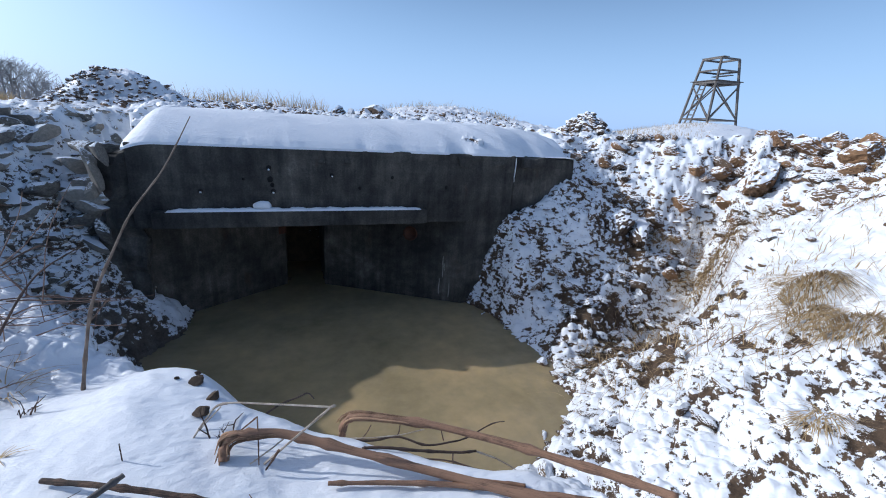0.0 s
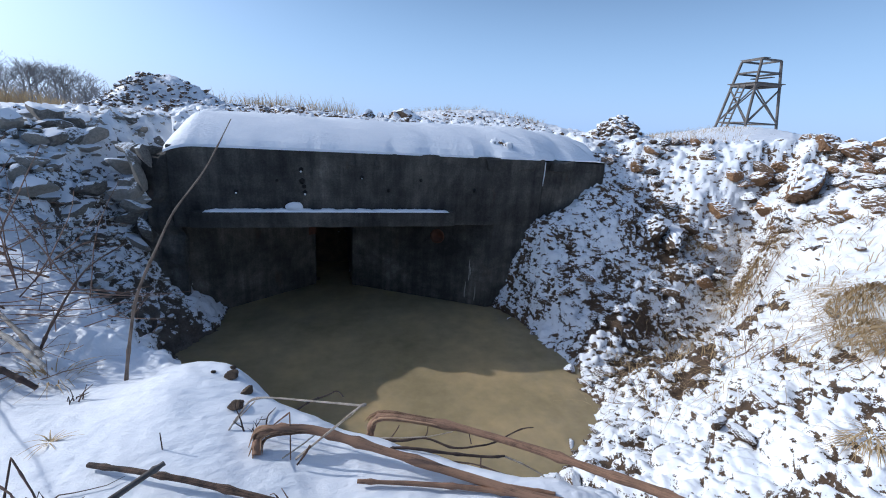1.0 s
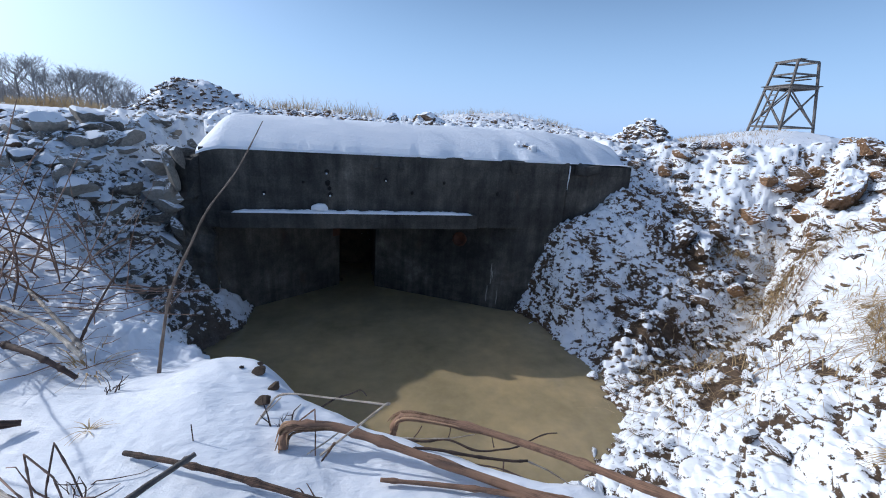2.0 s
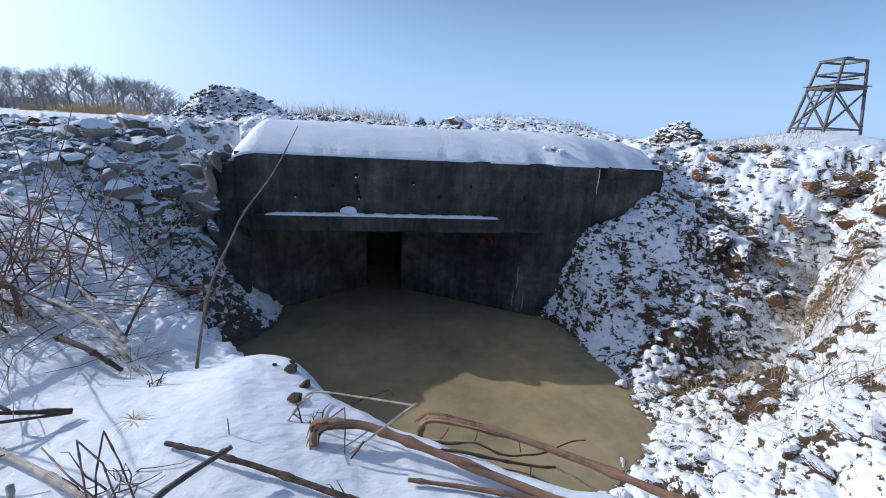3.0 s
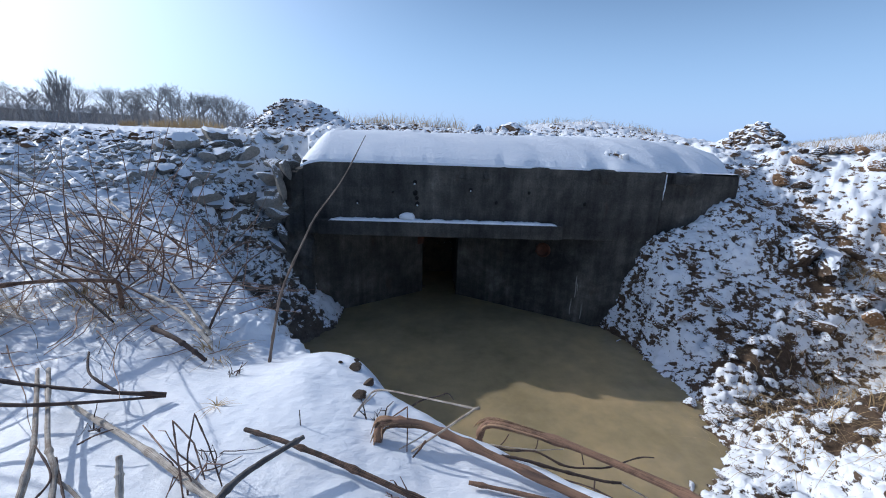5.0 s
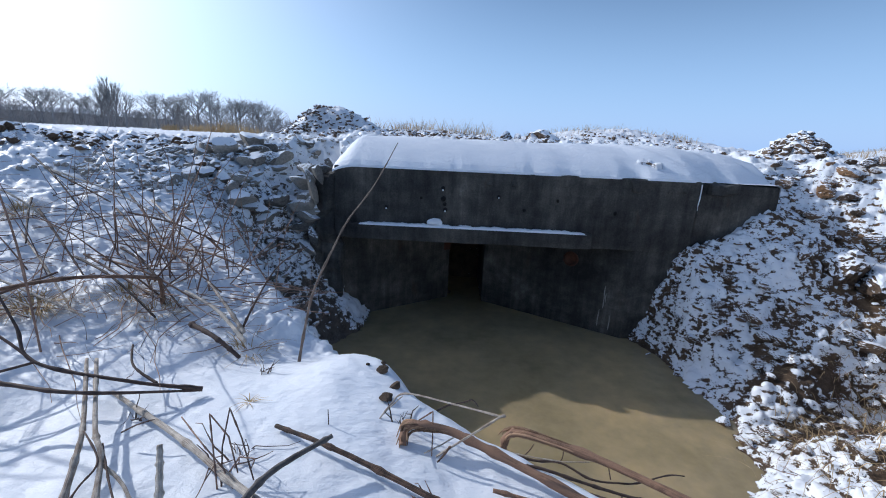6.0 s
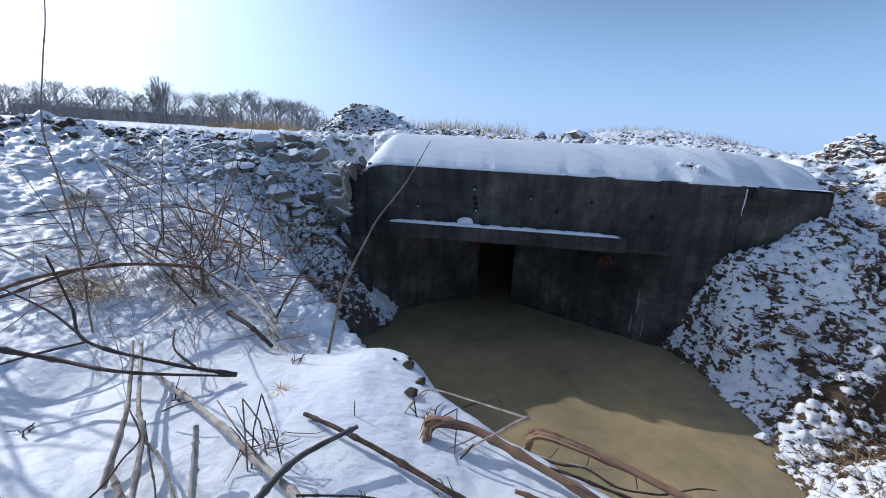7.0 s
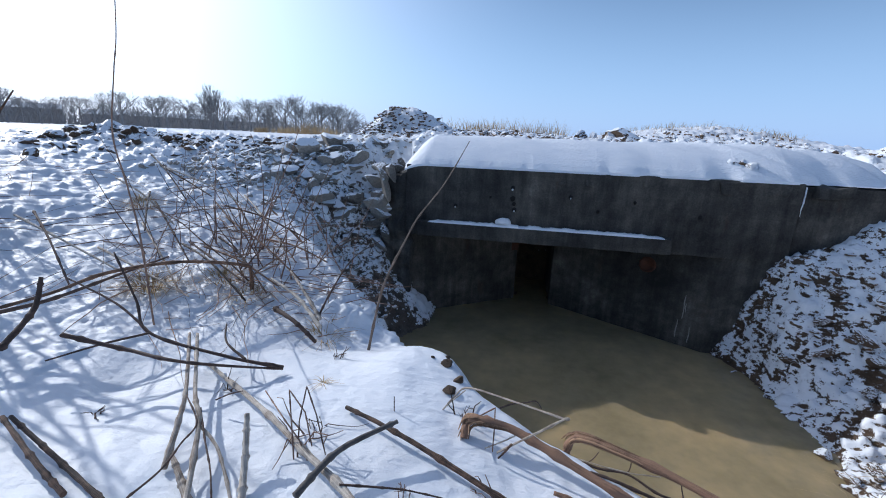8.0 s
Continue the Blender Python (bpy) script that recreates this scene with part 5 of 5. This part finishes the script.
# ---- dry grass ----
def grass(name, label, category, group, spots, count, length, droop, mat, seed, width=0.004, kind="", dome=0.0, lean=(0.0, 0.0)):
    rng = random.Random(seed)
    bm = bmesh.new()
    for cx, cy, spread in spots:
        for k in range(count):
            a, q = rng.uniform(0, 6.28), math.sqrt(rng.random()) * spread
            x, y = cx + q * math.cos(a), cy + q * math.sin(a)
            p = lie(x, y, -0.01 + (dome * (1 - (q / spread) ** 2) if dome else 0.0))
            out = Vector((math.cos(a + rng.gauss(0, 0.5)), math.sin(a + rng.gauss(0, 0.5)), 0))
            out = (out * 0.75 + Vector((lean[0], lean[1], 0))).normalized()
            ln = length * (rng.uniform(0.4, 1.1) + 0.5 * rng.random() ** 4)
            side = Vector((-out.y, out.x, 0)) * width * rng.uniform(0.7, 1.3)
            last = None
            for s in range(5):
                u = s / 4
                c = p + out * (ln * u * (0.25 + droop * u) * rng.uniform(0.9, 1.1)) + Vector((0, 0, ln * (u - droop * u * u)))
                c.z = max(c.z, height(c.x, c.y) + 0.004) if length < 1 and kind != "stuff" else c.z
                w = side * (1 - 0.8 * u)
                pair = (bm.verts.new(c - w), bm.verts.new(c + w))
                if last:
                    bm.faces.new((last[0], last[1], pair[1], pair[0]))
                last = pair
    return tagged(make(name, bm, mat), label, category, group, kind)


for k, (x, y, n, ln, sp) in enumerate(((6.05, 4.3, 190, 0.42, 0.2), (4.98, 2.48, 240, 0.40, 0.2), (4.55, 1.85, 150, 0.40, 0.2), (4.6, 2.25, 120, 0.36, 0.16), (6.15, 5.35, 90, 0.3, 0.2), (6.75, 5.2, 90, 0.3, 0.2), (3.3, 1.35, 70, 0.2, 0.1), (6.1, 4.6, 60, 0.25, 0.25), (6.6, 4.0, 60, 0.25, 0.3))):
    grass("grass_tussock", "drooping tussock of straw-coloured dry grass on the slope", "grass", "grass tussocks", [(x, y, sp)], int(n * 1.5), ln * 0.8, 0.98, STRAW, 100 + k, 0.005, dome=0.11 if ln > 0.3 else 0.05, lean=(-0.75, -0.45))
for k, (x, y, n, ln) in enumerate(((-3.17, 2.74, 140, 0.28), (-4.39, 3.96, 80, 0.25), (-2.4, 2.95, 60, 0.22), (-1.22, 1.98, 14, 0.09), (-1.6, 2.75, 50, 0.2), (-2.75, 3.1, 70, 0.25))):
    grass("grass_tussock", "low tuft of pale dry grass in snow", "grass", "grass tufts on the bank", [(x, y, 0.12 if ln > 0.1 else 0.02)], n, ln, 0.8, STRAW, 120 + k, 0.004)
rng = random.Random(5)
spots = []
for k in range(80):
    a, d = radians(rng.uniform(-12.5, 4)), rng.uniform(13.5, 19)
    spots.append((d * math.sin(a), d * math.cos(a), 0.5))
grass("dry_reeds", "belt of tan dry reeds behind the bunker", "grass", "", spots, 13, 0.5, 0.25, STRAW, 7, 0.008, "stuff")
spots = []
for k in range(90):
    a, d = radians(rng.choice((rng.uniform(9, 29), rng.uniform(9, 29), rng.uniform(40, 50)))), rng.uniform(17, 24)
    spots.append((d * math.sin(a), d * math.cos(a), 0.6))
for k in range(70):
    a, d = radians(rng.uniform(41.5, 50.5)), rng.uniform(26, 36)
    spots.append((d * math.sin(a), d * math.cos(a), 1.0))
grass("dry_grass", "sparse tan dry grass on the rise behind", "grass", "", spots, 9, 0.42, 0.45, STRAW, 8, 0.007, "stuff")
spots = [(d * math.sin(radians(a)), d * math.cos(radians(a)), 0.5) for a, d in ((rng.uniform(44, 68), rng.uniform(4.6, 8.4)) for _ in range(110))]
grass("flattened_grass", "thin flattened dry grass lying on snow", "grass", "", spots, 13, 0.42, 0.96, STRAW, 9, 0.004, "stuff")


# ---- the hunting tower ----
def beam(bm, a, b, w, h=None):
    a, b = Vector(a), Vector(b)
    d = (b - a).normalized()
    up = Vector((0, 0, 1)) if abs(d.z) < 0.9 else Vector((1, 0, 0))
    s = d.cross(up).normalized()
    t = s.cross(d)
    h = h or w
    vs = [bm.verts.new(p + s * (w / 2 * i) + t * (h / 2 * j)) for p in (a, b) for i, j in ((-1, -1), (1, -1), (1, 1), (-1, 1))]
    for f in ((3, 2, 1, 0), (4, 5, 6, 7), (0, 1, 5, 4), (1, 2, 6, 5), (2, 3, 7, 6), (3, 0, 4, 7)):
        bm.faces.new([vs[k] for k in f])
    bmesh.ops.bevel(bm, geom=[e for e in bm.edges if e.verts[0] in vs and e.verts[1] in vs], offset=min(w, h) * 0.12, segments=1, affect="EDGES")
    return bm


tower = tagged(new("hunting_tower"), "open grey timber hunting stand with a ladder on a rise", "tower")
TX, TY = 29.4, 24.07
tower.matrix_world = pose(TX, TY, height(TX, TY) - 0.1, 0, 0, -50.7 - 45)
S0, S1, S2, Z1, Z2 = 1.28, 1.02, 0.78, 2.9, 4.45
def leg_at(i, z):
    sx, sy = ((-1, -1), (1, -1), (1, 1), (-1, 1))[i]
    s = S0 + (S1 - S0) * z / Z1 if z < Z1 else S1 - 0.06 + (S2 - S1 + 0.06) * (z - Z1) / (Z2 - Z1)
    return Vector((sx * s, sy * s, z))
def tpart(name, *spans, w=0.11, h=None):
    bm = bmesh.new()
    for a, b in spans:
        beam(bm, a, b, w, h)
    return make(name, bm, WOOD, tower)
for i in range(4):
    j = (i + 1) % 4
    tpart("leg", (leg_at(i, 0), leg_at(i, Z1)), (leg_at(i, Z1), leg_at(i, Z2)), w=0.14)
    tpart("foot_beam", (leg_at(i, 0.35), leg_at(j, 0.35)), w=0.1)
    tpart("floor_beam", (leg_at(i, Z1 - 0.05) * 1.0, leg_at(j, Z1 - 0.05)), w=0.12, h=0.16)
    tpart("rail", (leg_at(i, 3.65), leg_at(j, 3.65)), w=0.07, h=0.12)
    tpart("top_beam", (leg_at(i, Z2), leg_at(j, Z2)), w=0.14, h=0.12)
    tpart("brace", (leg_at(i, 0.4), leg_at(j, Z1 - 0.2)), w=0.08)
    tpart("brace", (leg_at(j, 0.4), leg_at(i, Z1 - 0.2)), w=0.08)
for k in range(9):
    y = -1.05 + 0.262 * k
    tpart("floor_board", ((-1.2, y, Z1 + 0.06), (1.2, y, Z1 + 0.06)), w=0.24, h=0.05)
for sx in (-0.25, 0.25):
    tpart("ladder_rail", ((sx, -1.75, 0.0), (sx, -1.02, Z1 + 0.1)), w=0.09)
for k in range(8):
    f = (k + 0.7) / 8.5
    tpart("ladder_rung", ((-0.32, -1.75 + 0.73 * f, (Z1 + 0.1) * f), (0.32, -1.75 + 0.73 * f, (Z1 + 0.1) * f)), w=0.07)
tpart("seat_board", ((-0.8, 0.4, 3.4), (0.8, 0.4, 3.4)), w=0.35, h=0.05)
tpart("roof_board", ((-0.95, -0.55, Z2 + 0.09), (0.95, -0.55, Z2 + 0.09)), w=0.5, h=0.04)


# ---- far trees and fields ----
def branchy(bm, p, d, length, r, depth, rng, spread, up):
    n = 3
    pts = [p]
    for s in range(n):
        d = (d + Vector((rng.gauss(0, 0.12), rng.gauss(0, 0.12), rng.gauss(0, 0.06) + up * 0.06))).normalized()
        pts.append(pts[-1] + d * length / n)
    tube_lin(bm, pts, [r, r * 0.88, r * 0.75, r * 0.6], 5 if depth > 2 else 3)
    if depth == 0:
        return
    for k in range(4 if depth > 1 else 5):
        q = pts[rng.choice((1, 2, 3, 3))] if k else pts[-1]
        a = rng.uniform(0, 6.28)
        side = Vector((math.cos(a), math.sin(a), rng.uniform(-0.1, 0.4)))
        nd = (d + side * spread * rng.uniform(0.7, 1.3)).normalized()
        branchy(bm, q, nd, length * rng.uniform(0.55, 0.8), r * 0.5, depth - 1, rng, spread, up)


def bare_tree(seed, tall, spread, up, name="bare_tree", label="bare winter tree at the far edge of the field"):
    rng = random.Random(seed)
    tree = tagged(new(name), label, "tree", "far row of trees")
    bm = bmesh.new()
    h0 = tall * (0.22 if spread > 0.3 else 0.1)
    tube_lin(bm, [Vector((0, 0, -0.3)), Vector((0.05, 0, h0 * 0.5)), Vector((0, 0.05, h0)), Vector((0.1, 0, tall * 0.55))], [tall * 0.028, tall * 0.022, tall * 0.019, tall * 0.009], 7)
    make("trunk", bm, BARK, tree)
    bm = bmesh.new()
    for k in range(9):
        z = h0 + (tall * 0.5 - h0) * k / 8
        a = rng.uniform(0, 6.28)
        branchy(bm, Vector((0, 0, z)), Vector((math.cos(a) * spread, math.sin(a) * spread, 0.7)).normalized(), tall * 0.27 * (1.1 - 0.4 * k / 8), tall * 0.009, 3, rng, spread, up)
    make("crown", bm, BARK, tree)
    return tree


kinds = [bare_tree(s, 10.5, 0.75, 0.6) for s in (1, 2, 3, 4)]
poplar = bare_tree(9, 13.0, 0.22, 1.6, label="tall narrow bare poplar above the far trees")
rng = random.Random(21)
def set_out(src, az, d, scale, first):
    x, y = d * math.sin(radians(az)), d * math.cos(radians(az))
    m = pose(x, y, height(x, y), 0, 0, rng.uniform(0, 360))
    if first:
        ob = src
        ob.matrix_world = m @ Matrix.Scale(scale, 4)
    else:
        ob = copy_thing(src, m)
        ob.scale = (scale, scale, scale)
    return ob
used = set()
for k in range(64):
    az = -66 + 45 * k / 63 + rng.uniform(-0.4, 0.4)
    src = kinds[k % 4]
    big = 1.25 if -31 < az < -24 else 0.9 if az > -50 else 0.75
    set_out(src, az, rng.uniform(105, 130), 0.84 * big * rng.uniform(0.5, 1.15), src.name not in used)
    used.add(src.name)
set_out(poplar, -38.7, 128, 0.9, True)
set_out(poplar, -38.1, 129, 0.82, False)
set_out(poplar, -39.3, 131, 0.76, False)


def thicket():
    """Dense far undergrowth between and behind the trees."""
    rng = random.Random(31)
    bm = bmesh.new()
    for k in range(1000):
        a, d = radians(rng.uniform(-68, -20)), rng.uniform(120, 175)
        x, y = d * math.sin(a), d * math.cos(a)
        p = Vector((x, y, 2.2))
        h = rng.uniform(2.0, 6.4)
        for q in range(3):
            dd = Vector((rng.gauss(0, 0.35), rng.gauss(0, 0.35), 1)).normalized()
            tube_lin(bm, [p, p + dd * h * 0.6, p + (dd + Vector((rng.gauss(0, 0.3), 0, 0))) * h], [0.09, 0.06, 0.02], 3)
    tagged(make("thicket", bm, BARK), "dense grey leafless thicket along the far field edge", "bushes", kind="stuff")


thicket()
def bush(az, d, h, n, seed):
    rng = random.Random(seed)
    bm = bmesh.new()
    x, y = d * math.sin(radians(az)), d * math.cos(radians(az))
    for k in range(n):
        p = Vector((x + rng.gauss(0, h * 0.6), y + rng.gauss(0, h * 0.6), height(x, y) - 0.1))
        dd = Vector((rng.gauss(0, 0.25), rng.gauss(0, 0.25), 1)).normalized()
        tube_lin(bm, [p, p + dd * h * 0.5, p + (dd + Vector((rng.gauss(0, 0.2), 0, 0))) * h * rng.uniform(0.6, 1)], [0.03, 0.02, 0.006], 3)
    tagged(make("bush", bm, STRAW), "orange-brown leafless bush on the field", "bush", "bushes on the field")
for k, (az, d, h) in enumerate(((-27.5, 60, 1.9), (-29, 62, 1.4), (-31, 66, 1.2), (-33.5, 58, 0.9), (-25.5, 64, 1.4))):
    bush(az, d, h, 120, 60 + k)


def shed(az, d, length, tall):
    x, y = d * math.sin(radians(az)), d * math.cos(radians(az))
    ob = tagged(new("farm_shed"), "long low grey farm shed with a snowy roof far off", "building", "far farm sheds")
    ob.matrix_world = pose(x, y, 2.5, 0, 0, -az)
    L, T, D = length / 2, tall, 5.0
    make("wall", prism([(-L, -D), (L, -D), (L, D), (-L, D)], 0, T), STONE, ob)
    bm = bmesh.new()
    lo = [bm.verts.new(c) for c in ((-L - 0.4, -D - 0.5, T), (L + 0.4, -D - 0.5, T), (L + 0.4, D + 0.5, T), (-L - 0.4, D + 0.5, T))]
    hi = [bm.verts.new(c) for c in ((-L - 0.4, 0, T + 1.6), (L + 0.4, 0, T + 1.6))]
    for f in ((lo[0], lo[1], hi[1], hi[0]), (lo[2], lo[3], hi[0], hi[1]), (lo[1], lo[2], hi[1]), (lo[3], lo[0], hi[0]), (lo[3], lo[2], lo[1], lo[0])):
        bm.faces.new(f)
    make("roof", bm, STONE, ob)
for az, d, ln, t in ((-45, 190, 34, 3.4), (-56, 175, 26, 4.0), (-36, 195, 30, 3.2)):
    shed(az, d, ln, t)
